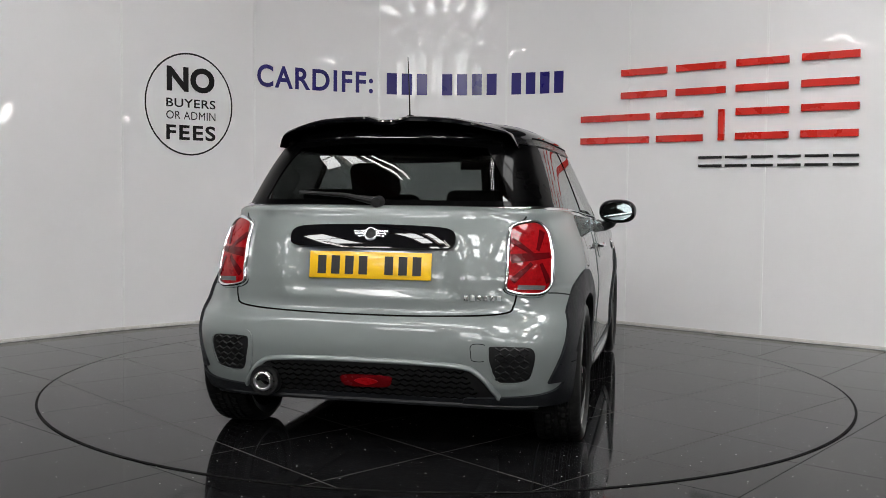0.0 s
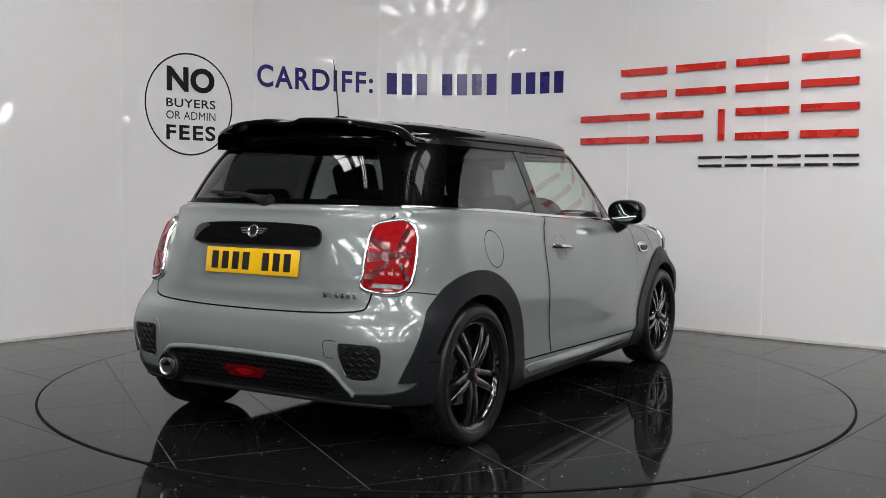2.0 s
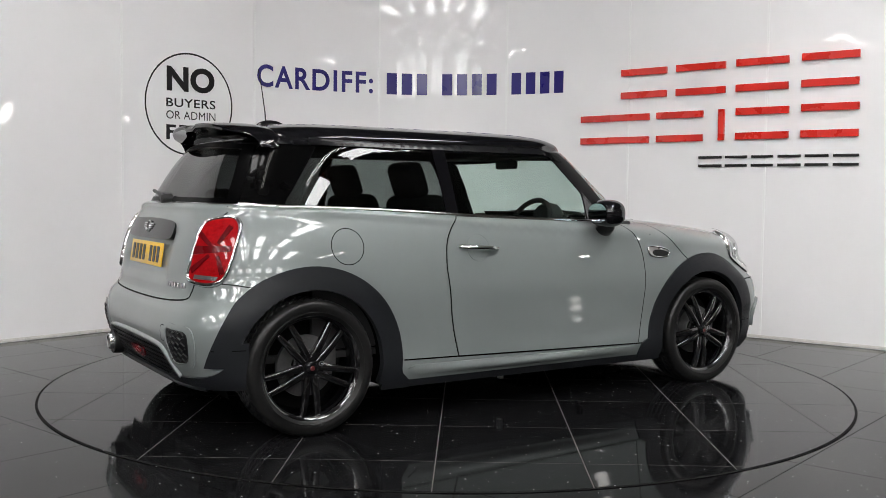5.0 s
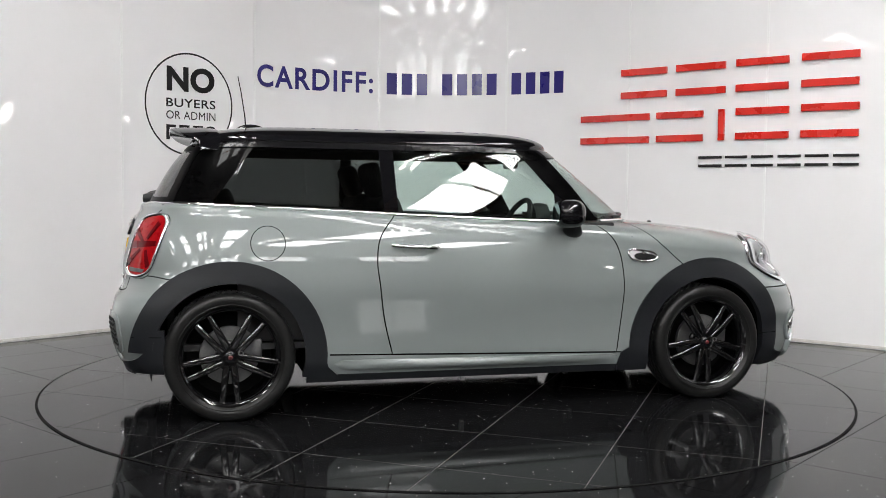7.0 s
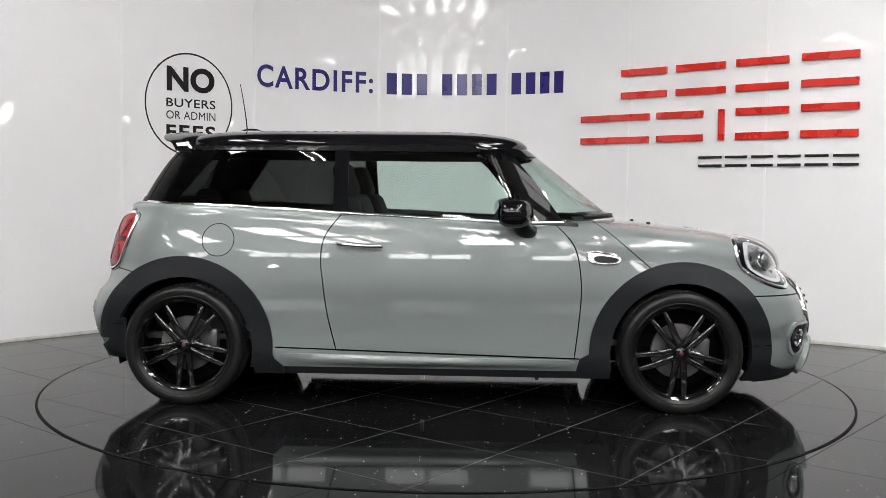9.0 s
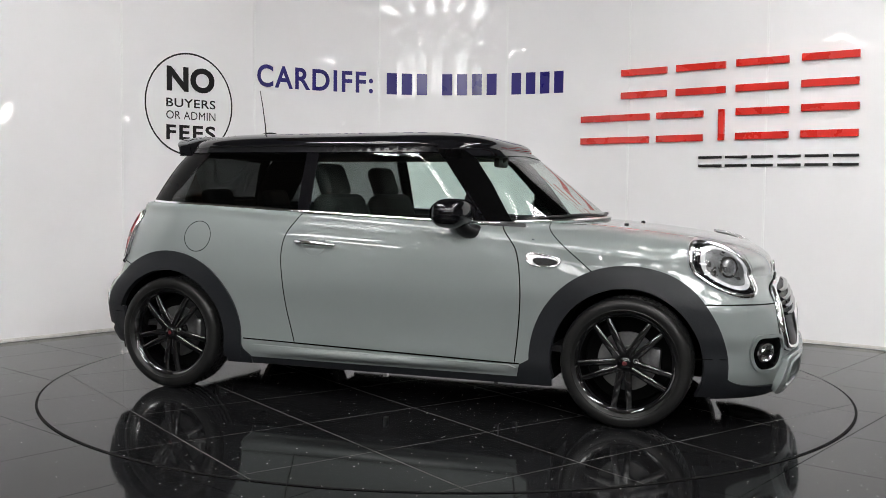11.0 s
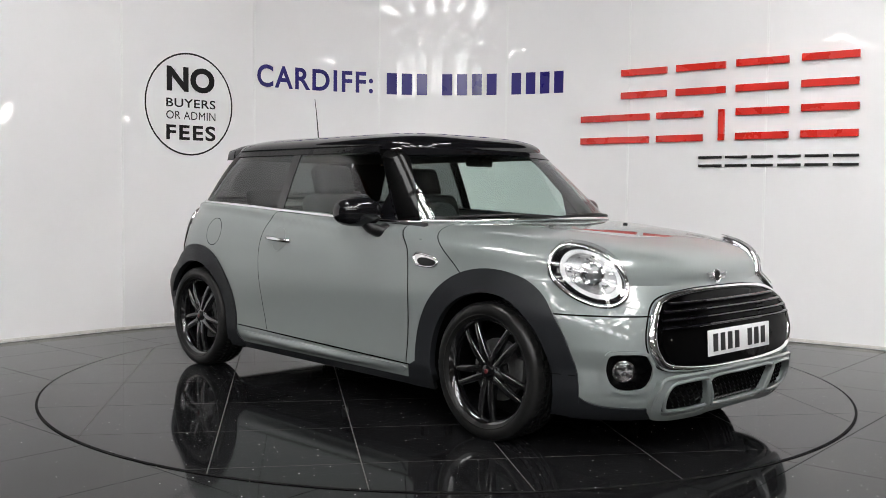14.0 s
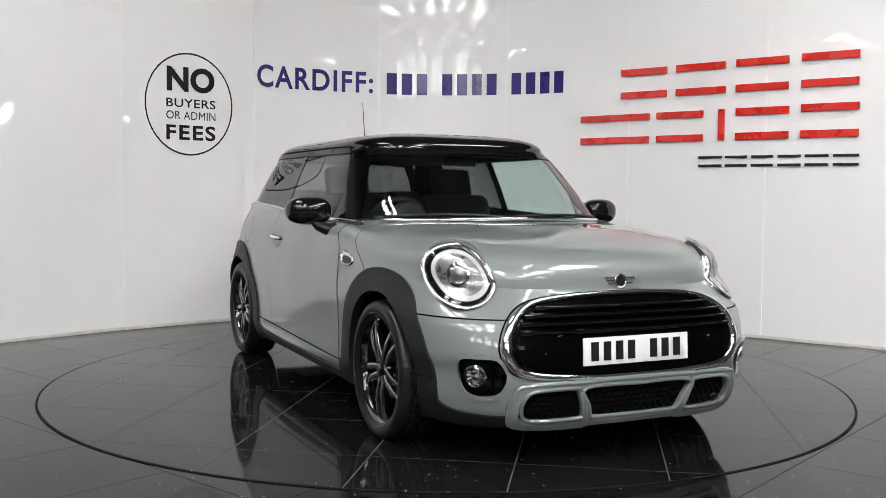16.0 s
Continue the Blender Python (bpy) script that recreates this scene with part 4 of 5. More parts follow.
HEAD_VIEW = (-40, 1.66, -0.65)
head_shape = [(0.168 * math.cos(a), 0.742 + 0.129 * math.sin(a - 0.34)) for a in np.linspace(0, 2 * math.pi, 57)[:-1]]
GLASSY = material("headlamp_reflector", (0.30, 0.305, 0.315), 0.30, 0.8, vary=0.35, scale=22, fine=120, bump=0.1)
DRL = material("white_light_ring", (0.66, 0.67, 0.69), 0.25, coat=0.5, vary=0.03, emit=0.03)
for m in (False, True):
    lamp = patch("headlamp", BODY, HEAD_VIEW, scaled(head_shape, 0.95), BLACK_GLOSS, car, off=0.008, depth=0.012, step=0.022, label="round headlamp with a white light ring", mirror=m)
    surround(head_shape, HEAD_VIEW, 0.93, 0.93, 0.025, m, lamp)
    patch("light_ring", BODY, HEAD_VIEW, scaled(head_shape, 0.74, 0.76, 0.010, 0.004), DRL, lamp, off=0.011, depth=0.004, step=0.02, holes=[scaled(head_shape, 0.62, 0.64, 0.010, 0.006)], label="white daytime light ring", mirror=m)
    patch("reflector", BODY, HEAD_VIEW, scaled(head_shape, 0.61, 0.63, 0.010, 0.006), GLASSY, lamp, off=0.0105, depth=0.003, step=0.02, label="faceted silver reflector", mirror=m)
    p, n = BODY.at(HEAD_VIEW, 0.012, 0.755)
    p = Vector((p.x, -p.y, p.z)) if m else p
    n = Vector((n.x, -n.y, n.z)) if m else n
    turn = Matrix.Translation(p + n * 0.012) @ n.to_track_quat("Z", "Y").to_matrix().to_4x4()
    part("projector_housing", lathe([(0.052, 0.0), (0.050, 0.010), (0.041, 0.012), (0.038, 0.002), (0.0, -0.002)], 32, "Z", m=turn), CHROME, lamp, "chrome projector rim")
    part("projector_lens", lathe([(0.038, 0.003), (0.034, 0.012), (0.024, 0.018), (0.012, 0.021), (0.0, 0.022)], 28, "Z", m=turn), GLASSY, lamp, "clear projector lens")
    patch("lens", BODY, HEAD_VIEW, scaled(head_shape, 0.91, 0.91, 0.006, 0.008), LENS, lamp, off=0.026, depth=0.004, step=0.03, label="clear lamp lens", mirror=m, bulge=0.012)

FOG_VIEW = (-40, 1.87, -0.69)
fog_shape = [p[:2] for p in spline([(-0.045, 0.437), (0.02, 0.443), (0.092, 0.438), (0.122, 0.405), (0.132, 0.372), (0.118, 0.325), (0.085, 0.298), (0.01, 0.293), (-0.035, 0.318), (-0.056, 0.38)], 5)]
for m in (False, True):
    pocket = patch("fog_pocket", BODY, FOG_VIEW, fog_shape, DEEP_BLACK, front_bumper, off=0.004, depth=0.01, step=0.02, label="black fog lamp pocket", mirror=m)
    patch("pocket_rim", BODY, FOG_VIEW, scaled(fog_shape, 1.14, 1.18), PAINT, front_bumper, off=0.016, depth=0.02, step=0.02, holes=[fog_shape], label="grey raised pocket rim", mirror=m)
    p, n = BODY.at(FOG_VIEW, 0.012, 0.374)
    p = Vector((p.x, -p.y, p.z)) if m else p
    n = Vector((n.x, -n.y, n.z)) if m else n
    turn = Matrix.Translation(p + n * 0.006) @ n.to_track_quat("Z", "Y").to_matrix().to_4x4()
    part("fog_lamp", lathe([(0.048, 0.0), (0.047, 0.008), (0.040, 0.011), (0.036, 0.004), (0.022, 0.0), (0.018, 0.006), (0.0, 0.009)], 32, "Z", m=turn), CHROME, pocket, "chrome round fog lamp")
    part("fog_lens", lathe([(0.039, 0.010), (0.03, 0.015), (0.0, 0.018)], 28, "Z", m=turn), LENS, pocket, "clear fog lens")

# ---------- nose: grille, intake, plate, emblem ----------
grille = patch("grille", BODY, "nose", scaled(GRILLE_OUT, 0.97), DEEP_BLACK, car, off=0.006, depth=0.01, step=0.035, label="black front grille in a chrome ring")
trim("chrome_ring", [[(p[0] * 0.965, 0.516 + (p[1] - 0.516) * 0.95) for p in GRILLE_OUT]], BODY, "nose", lambda q: 0.020 + 0.022 * (abs(q[0]) / 0.56) ** 3, CHROME, grille, 0.006, 0.016, label="chrome grille ring", closed=True)
trim("ring_gap", [[(p[0] * 1.012, 0.516 + (p[1] - 0.516) * 1.02) for p in GRILLE_OUT]], BODY, "nose", 0.008, GAP, grille, 0.003, 0, label="dark gap", closed=True)
patch("plate_panel", BODY, "nose", [p[:2] for p in spline([(-0.515, 0.525), (-0.515, 0.525), (0.515, 0.525), (0.515, 0.525), (0.52, 0.46), (0.46, 0.392), (0.25, 0.372), (0, 0.368), (-0.25, 0.372), (-0.46, 0.392), (-0.52, 0.46)], 5)],
      DEEP_BLACK, grille, off=0.014, depth=0.01, step=0.035, label="black panel behind the plate")
for z, w in ((0.540, 0.520), (0.572, 0.510), (0.603, 0.485), (0.634, 0.430)):
    path = [BODY.at("nose", y, z)[0] + Vector((0.022, 0, 0)) for y in np.linspace(-w, w, 36)]
    part("grille_slat", tube(path, 0.0120, 10, flat=0.7), BLACK_GLOSS, grille)


def plate(name, x, z, lean, heading, mat, label, parent):
    m = pose(x, 0, z, 0, 0, heading) @ pose(0, 0, 0, 0, lean, 0)
    p = part(name, box_bm(0.006, 0.520, 0.111, m=m, bevel=0.0025, seg=2), mat, parent, label)
    xs = [-0.205, -0.146, -0.087, -0.028, 0.082, 0.141, 0.200]
    for y in xs:
        part("character_bar", box_bm(0.002, 0.036, 0.076, (0.0042, y, 0.0), m=m), INK, p, "black bar", smooth=False)
    return p


plate("front_plate", 1.998, 0.461, -3, 0, WHITE, "white front number plate", car)
plate("rear_plate", -1.741, 0.787, -8, 180, YELLOW, "yellow rear number plate", car)


def emblem(x, z, lean, heading, k, parent):
    m = pose(x, 0, z, 0, 0, heading) @ pose(0, 0, 0, 0, lean, 0)
    e = part("emblem", tube([m @ Vector((0.002, 0.026 * k * math.cos(a), 0.026 * k * math.sin(a))) for a in np.linspace(0, 2 * math.pi, 25)[:-1]], 0.0048, 8, True), BADGE, parent, "chrome winged badge")
    part("emblem_disc", lathe([(0.0, 0.001), (0.024 * k, 0.0)], 24, "X", m=m), BLACK_PLASTIC, e)
    for s in (-1, 1):
        for i, w in enumerate((0.048, 0.040, 0.030)):
            part("wing_bar", box_bm(0.005, w * k, 0.0055, (0.002, s * (0.028 * k + w * k / 2), (0.012 - 0.011 * i) * k), m=m), BADGE, e, smooth=False)


bp, bn = BODY.at("nose", 0, 0.728)
emblem(bp.x + 0.006 * bn.x, bp.z + 0.006 * bn.z, -math.degrees(math.atan2(bn.z, bn.x)), 0, 1.05, car)

# lower intake with its honeycomb and grey frame
intake = patch("lower_intake", BODY, "nose", [(-0.50, 0.20), (0.50, 0.20), (0.51, 0.26), (0.49, 0.315), (-0.49, 0.315), (-0.51, 0.26)], GAP, car, off=0.004, depth=0.01, step=0.03, label="black honeycomb lower intake")
comb = bmesh.new()
for r in range(6):
    path_y = np.linspace(-0.49, 0.49, 57)
    path = [BODY.at("nose", y, 0.205 + r * 0.021 + (0.007 if (i + r) % 2 else -0.003))[0] + Vector((0.005, 0, 0)) for i, y in enumerate(path_y)]
    tube(path, 0.0036, 4, bm=comb)
tagged(part("honeycomb", comb, DEEP_BLACK, intake, "black honeycomb mesh"), kind="stuff")


def frame_loop(pts, out):
    return [BODY.at("nose", p[0], p[1])[0] + Vector((out, 0, 0)) for p in pts]


SIDE_HOLE = [p[:2] for p in spline([(-0.515, 0.255), (-0.490, 0.308), (-0.42, 0.321), (-0.295, 0.322), (-0.278, 0.300), (-0.252, 0.220), (-0.268, 0.196), (-0.42, 0.192), (-0.495, 0.202)], 5)]
MID_HOLE = [p[:2] for p in spline([(-0.250, 0.322), (0.0, 0.326), (0.250, 0.322), (0.235, 0.25), (0.216, 0.207), (0.19, 0.196), (0, 0.193), (-0.19, 0.196), (-0.216, 0.207), (-0.235, 0.25)], 5)]
HOLES = [SIDE_HOLE, MID_HOLE, [(-y, z) for y, z in SIDE_HOLE][::-1]]
FRAME_OUT = [p[:2] for p in spline([(-0.555, 0.240), (-0.540, 0.300), (-0.50, 0.338), (-0.25, 0.345), (0, 0.348), (0.25, 0.345), (0.50, 0.338), (0.540, 0.300), (0.555, 0.240), (0.535, 0.190), (0.45, 0.170), (0.25, 0.168),
                                    (0.20, 0.176), (0, 0.176), (-0.20, 0.176), (-0.25, 0.168), (-0.45, 0.170), (-0.535, 0.190)], 5)]
surround_panel = patch("intake_frame", BODY, "nose", FRAME_OUT, PAINT, intake, off=0.034, depth=0.05, step=0.02, holes=HOLES, label="grey sculpted intake frame")
for loop in HOLES:
    part("frame_lip", tube(frame_loop(loop, 0.034), 0.0085, 8, True), PAINT, surround_panel)
part("frame_edge", tube(frame_loop(FRAME_OUT, 0.030), 0.010, 8, True), PAINT, surround_panel)

# ---------- tail: bar, diffuser, exhaust, vents, wiper ----------
bar = [p[:2] for p in spline([(-0.352, 0.895), (-0.335, 0.932), (-0.25, 0.946), (0, 0.952), (0.25, 0.946), (0.335, 0.932), (0.352, 0.895), (0.335, 0.866), (0.25, 0.860), (0, 0.858), (-0.25, 0.860), (-0.335, 0.866)], 5)]
gate_bar = patch("tailgate_bar", PLAIN, "tail", bar, BLACK_GLOSS, car, off=0.008, depth=0.030, step=0.02, label="gloss black tailgate handle bar")
tp, tn = PLAIN.at("tail", 0, 0.912)
emblem(tp.x + 0.0105 * tn.x, tp.z + 0.0105 * tn.z, -math.degrees(math.atan2(tn.z, -tn.x)), 180, 0.95, gate_bar)
for i in range(6):
    y = -0.405 - i * 0.026
    p, n = BODY.at("tail", y, 0.668)
    part("badge_bar", box_bm(0.004, 0.017, 0.021, (p.x - 0.002, y, 0.668), 0.001), BADGE, car, "small chrome badge bar")
diff = [p[:2] for p in spline([(0.52, 0.262), (0.515, 0.31), (0.46, 0.372), (0.37, 0.400), (0, 0.408), (-0.37, 0.400), (-0.46, 0.372), (-0.515, 0.31), (-0.525, 0.262), (-0.30, 0.247), (0, 0.245), (0.30, 0.247)], 5)]
diffuser = patch("diffuser", BODY, "tail", diff, BLACK_PLASTIC, car, off=0.0025, depth=0.006, step=0.03, label="black rear diffuser panel")
trim("diffuser_edge", [diff[1:40]], BODY, "tail", 0.022, PAINT, diffuser, 0.001, 0.014, label="grey raised diffuser edge")
comb = bmesh.new()
for r in range(6):
    w = 0.47 - 0.012 * r
    path = [BODY.at("tail", y, 0.262 + r * 0.022 + (0.006 if (i + r) % 2 else -0.003))[0] + Vector((-0.004, 0, 0)) for i, y in enumerate(np.linspace(-w, w, 45))]
    tube(path, 0.0032, 4, bm=comb)
tagged(part("honeycomb", comb, DEEP_BLACK, diffuser, "black honeycomb relief"), kind="stuff")
patch("lower_band", BODY, "tail", [(-0.66, 0.238), (0.66, 0.238), (0.66, 0.280), (0.60, 0.272), (0.52, 0.262), (-0.52, 0.262), (-0.60, 0.272), (-0.66, 0.280)], CLADDING, car, off=0.007, depth=0.012, step=0.02, label="black lower bumper band")
part("valance_lip", tube([BODY.at("tail", y, 0.232)[0] + Vector((-0.006, 0, 0)) for y in np.linspace(-0.69, 0.69, 46)], 0.012, 8), CLADDING, car, "black lower lip")
for m in (False, True):
    vent = patch("rear_vent", BODY, "tail", [p[:2] for p in spline([(-0.508, 0.483), (-0.508, 0.483), (-0.60, 0.486), (-0.672, 0.482), (-0.69, 0.45), (-0.68, 0.39), (-0.65, 0.345), (-0.545, 0.338), (-0.545, 0.338), (-0.515, 0.40)], 4)], BLACK_PLASTIC, car, off=0.002, depth=0.005, step=0.02, label="black honeycomb rear vent", mirror=m)
    patch("vent_rim", BODY, "tail", [p[:2] for p in spline([(-0.50, 0.500), (-0.60, 0.506), (-0.69, 0.500), (-0.715, 0.455), (-0.705, 0.38), (-0.665, 0.322), (-0.535, 0.318), (-0.495, 0.39)], 5)], PAINT, vent, off=0.007, depth=0.011, step=0.02,
          holes=[[p[:2] for p in spline([(-0.510, 0.481), (-0.60, 0.484), (-0.668, 0.480), (-0.686, 0.45), (-0.676, 0.39), (-0.648, 0.347), (-0.547, 0.340), (-0.518, 0.40)], 5)]], label="grey vent rim", mirror=m)
    comb = bmesh.new()
    for r in range(6):
        path = [BODY.at("tail", y, 0.352 + r * 0.024 + (0.008 if (i + r) % 2 else -0.003))[0] + Vector((-0.006, 0, 0)) for i, y in enumerate(np.linspace(-0.535, -0.665, 8))]
        tube(path, 0.0045, 4, bm=comb)
    for v in comb.verts:
        v.co.y *= -1 if m else 1
    tagged(part("honeycomb", comb, BLACK_PLASTIC, vent, "black honeycomb mesh"), kind="stuff")
ex = Matrix.Translation((-1.768, 0.440, 0.300))
exhaust = part("exhaust", lathe([(0.030, 0.10), (0.030, -0.045), (0.034, -0.050), (0.040, -0.048), (0.042, -0.040), (0.042, 0.10)], 40, "X", m=ex), BADGE, car, "round chrome exhaust tip")
part("exhaust_bore", lathe([(0.0, 0.03), (0.0305, 0.03), (0.0305, -0.03)], 30, "X", m=ex), GAP, exhaust, "dark exhaust bore")
part("exhaust_ring", lathe([(0.046, -0.028), (0.062, -0.030), (0.066, -0.015), (0.066, 0.02)], 36, "X", m=ex), BLACK_PLASTIC, exhaust)
patch("rear_fog_lamp", BODY, "tail", [p[:2] for p in spline([(0.108, 0.322), (0.10, 0.340), (0, 0.346), (-0.10, 0.342), (-0.108, 0.324), (-0.085, 0.300), (0, 0.296), (0.085, 0.298)], 5)], RED_DARK, car, off=0.010, depth=0.015, step=0.02, label="red rear fog lamp")
patch("fog_lens", BODY, "tail", [p[:2] for p in spline([(0.05, 0.322), (0.0, 0.336), (-0.05, 0.322), (0.0, 0.306)], 6)], RED_LENS, car, off=0.0125, depth=0.004, step=0.015, label="bright red lens centre")
trim("tow_cover", [[p[:2] for p in spline([(-0.44, 0.488), (-0.495, 0.488), (-0.50, 0.45), (-0.49, 0.425), (-0.445, 0.425), (-0.438, 0.45)], 5)]], BODY, "tail", 0.003, GAP, car, 0.0015, 0, label="tow cover line", closed=True)
wiper = part("rear_wiper", tube([HOUSE.at("tail", y, z)[0] + Vector((-o, 0, 0)) for y, z, o in ((0.0, 1.045, 0.035), (0.05, 1.055, 0.038), (0.14, 1.072, 0.030), (0.30, 1.082, 0.022))], lambda f: 0.016 - 0.009 * f, 8), BLACK_PLASTIC, car, "black rear wiper arm")
part("wiper_blade", tube([HOUSE.at("tail", y, 1.060 + 0.07 * y)[0] + Vector((-0.018, 0, 0)) for y in np.linspace(0.02, 0.36, 12)], 0.009, 6), BLACK_PLASTIC, wiper, "black wiper blade")
part("wiper_boss", lathe([(0.0, -0.052), (0.020, -0.049), (0.026, -0.03), (0.028, 0.0)], 24, "X", m=Matrix.Translation((HOUSE.at("tail", 0, 1.045)[0].x, 0, 1.045))), BLACK_PLASTIC, wiper)

# roof spoiler with two humps, aerial
sp = bmesh.new()
rows = []
def ease(a, b, x):
    t = min(1, max(0, (x - a) / (b - a)))
    return t * t * (3 - 2 * t)


for y in np.linspace(-0.548, 0.548, 81):
    e = abs(y) / 0.548
    hump = 0.016 * ease(0.03, 0.10, abs(y)) * (1 - ease(0.26, 0.50, abs(y)))
    top = 1.398 - 0.050 * e**2.4 + hump
    tip_x = -1.530 + 0.160 * e**4
    thin = 1 - 0.55 * e**4
    root_x = -1.275
    root_z = HOUSE.at("top", root_x, y * 0.985)[0].z
    low, flat = root_z - 0.018, math.sqrt(max(0.0, 1 - e**7)) * 0.97 + 0.03
    rows.append([sp.verts.new((x, y, low + (z - low) * flat)) for x, z in (
        (root_x, root_z - 0.006), (root_x - 0.02, root_z + 0.005), (root_x - 0.075, root_z + (top - root_z) * 0.35 + 0.007 + 0.2 * hump), (tip_x + 0.075, root_z + (top - root_z) * 0.85 + 0.006),
        (tip_x + 0.018, top), (tip_x + 0.004, top - 0.003), (tip_x, top - 0.010), (tip_x + 0.004, top - 0.022 * thin), (tip_x + 0.06, top - 0.027 * thin), (root_x - 0.10, root_z - 0.040 * thin), (root_x, root_z - 0.05 * thin))])
for a, b in zip(rows, rows[1:]):
    for j in range(len(a)):
        sp.faces.new((a[j], a[(j + 1) % len(a)], b[(j + 1) % len(a)], b[j]))
sp.faces.new(rows[0])
sp.faces.new(rows[-1])
spoiler = part("roof_spoiler", sp, BLACK_GLOSS, car, "gloss black two-hump roof spoiler")
aerial = part("aerial", tube([(-1.125, 0, 1.425), (-1.132, 0, 1.50), (-1.15, 0, 1.62), (-1.168, 0, 1.712)], lambda f: 0.0042 - 0.0022 * f, 8), BLACK_PLASTIC, car, "thin black roof aerial")
fin = bmesh.new()
bmesh.ops.create_uvsphere(fin, u_segments=20, v_segments=12, radius=1, matrix=Matrix.Translation((-1.10, 0, 1.412)) @ Matrix.Diagonal((0.085, 0.032, 0.042, 1)))
part("aerial_base", fin, BLACK_GLOSS, aerial, "black aerial base")

# ---------- side details ----------
for m in (1, -1):
    y0 = -0.862
    ball = bmesh.new()
    bmesh.ops.create_uvsphere(ball, u_segments=32, v_segments=20, radius=1)
    for v in ball.verts:
        x, y, z = v.co
        v.co = Vector((0.417 + 0.084 * (math.copysign(abs(x) ** 0.7, x)), -0.893 + 0.112 * math.copysign(abs(y) ** 0.78, y), 0.990 + 0.072 * math.copysign(abs(z) ** 0.82, z)))
        if v.co.x < 0.352:
            v.co.x = 0.352 - 0.004 * (0.352 - v.co.x)
        v.co.x += 0.18 * (v.co.y + 0.893)
        v.co.y *= m
    mir = part("door_mirror", ball, BLACK_GLOSS, car, "gloss black door mirror")
    gl = bmesh.new()
    bmesh.ops.create_circle(gl, cap_ends=True, segments=32, radius=1)
    for v in gl.verts:
        x, y = v.co.x, v.co.y
        v.co = Vector((0.347, -0.893 + 0.088 * math.copysign(abs(x) ** 0.85, x), 0.990 + 0.051 * math.copysign(abs(y) ** 0.85, y)))
        v.co.x += 0.18 * (v.co.y + 0.893)
        v.co.y *= m
    part("mirror_glass", gl, MIRROR, mir, "mirror glass", smooth=False)
    part("mirror_foot", tube([(0.478, m * -0.765, 0.902), (0.472, m * -0.805, 0.895), (0.455, m * -0.845, 0.915), (0.435, m * -0.872, 0.95)], lambda f: 0.060 - 0.018 * f, 16, flat=0.62), BLACK_PLASTIC, mir, "black mirror foot")
    hp = [BODY.at("right", x, z)[0] for x, z in ((-0.472, 0.830), (-0.45, 0.828), (-0.40, 0.826), (-0.32, 0.822), (-0.27, 0.818), (-0.248, 0.816))]
    outs = (0.006, 0.026, 0.036, 0.036, 0.026, 0.006)
    h = part("door_handle", tube([(p.x, m * (p.y - o), p.z) for p, o in zip(hp, outs)], 0.0115, 10), CHROME, doors[0 if m > 0 else 1], "chrome door handle")
both("handle_cup", BODY, circle(-0.362, 0.822, 0.064, n=36)[:-1], PAINT, car, off=0.0045, depth=0.002, step=0.02, label="round handle recess")
trim("handle_cup_edge", [circle(-0.362, 0.822, 0.065, n=36)[:-1]], BODY, "right", 0.0022, PAINT, car, 0.0044, 0.0012, True, "round recess edge", True)
scuttle = [p[:2] for p in spline([(0.765, 0.790), (0.785, 0.808), (0.86, 0.803), (0.925, 0.788), (0.945, 0.765), (0.925, 0.745), (0.86, 0.740), (0.785, 0.752)], 5)]
reps = both("side_scuttle", BODY, scaled(scuttle, 0.95), BADGE, car, off=0.006, depth=0.01, step=0.02, label="chrome side scuttle badge")
trim("scuttle_rim", [scaled(scuttle, 0.90, 0.86)], BODY, "right", 0.012, CHROME, car, 0.003, 0.008, True, "rounded chrome scuttle rim", True)
for i, m in enumerate((False, True)):
    patch("scuttle_insert", BODY, "right", [p[:2] for p in spline([(0.805, 0.770), (0.83, 0.785), (0.905, 0.778), (0.928, 0.765), (0.905, 0.752), (0.83, 0.752)], 5)], BLACK_PLASTIC, reps[i], off=0.0085, depth=0.004, step=0.02, label="dark scuttle insert", mirror=m)
for y in (-0.30, 0.30):
    p = BODY.at("top", 1.16, y)[0]
    part("washer_jet", lathe([(0.013, -0.004), (0.011, 0.008), (0.0, 0.010)], 14, "Z", m=Matrix.Translation(p)), BLACK_PLASTIC, bonnet, "black washer jet")
for y0, y1 in ((-0.62, -0.05), (-0.02, 0.55)):
    path = [HOUSE.at("nose", y, 0.966 + 0.012 * math.sin((y - y0) / (y1 - y0) * math.pi))[0] + Vector((0.014, 0, 0.004)) for y in np.linspace(y0, y1, 14)]
    part("windscreen_wiper", tube(path, 0.008, 6), BLACK_PLASTIC, car, "black windscreen wiper")

# ---------- inside ----------
inside_ob = part("cabin_floor", box_bm(2.55, 1.46, 0.03, (-0.28, 0, 0.34)), DASH, car, "dark cabin floor", smooth=False)
for m in (1, -1):
    bm = box_bm(1.95, 0.03, 0.58, (-0.235, m * 0.722, 0.655), 0.012)
    part("door_card", bm, DASH, car, "dark door lining")
part("boot_trim", box_bm(0.03, 1.1, 0.55, (-1.52, 0, 0.66), 0.01), DASH, car, "dark boot trim")
dash = box_bm(0.34, 1.42, 0.20, (0.60, 0, 0.83), 0.05, 3)
box_bm(0.34, 1.10, 0.05, (0.78, 0, 0.905), 0.02, bm=dash)
dash = part("dashboard", dash, DASH, car, "dark dashboard")
part("instrument_pod", lathe([(0.0, -0.03), (0.085, -0.03), (0.095, 0.0), (0.09, 0.05), (0.0, 0.05)], 28, "X", m=Matrix.Translation((0.44, -0.36, 0.945))), DASH, dash)
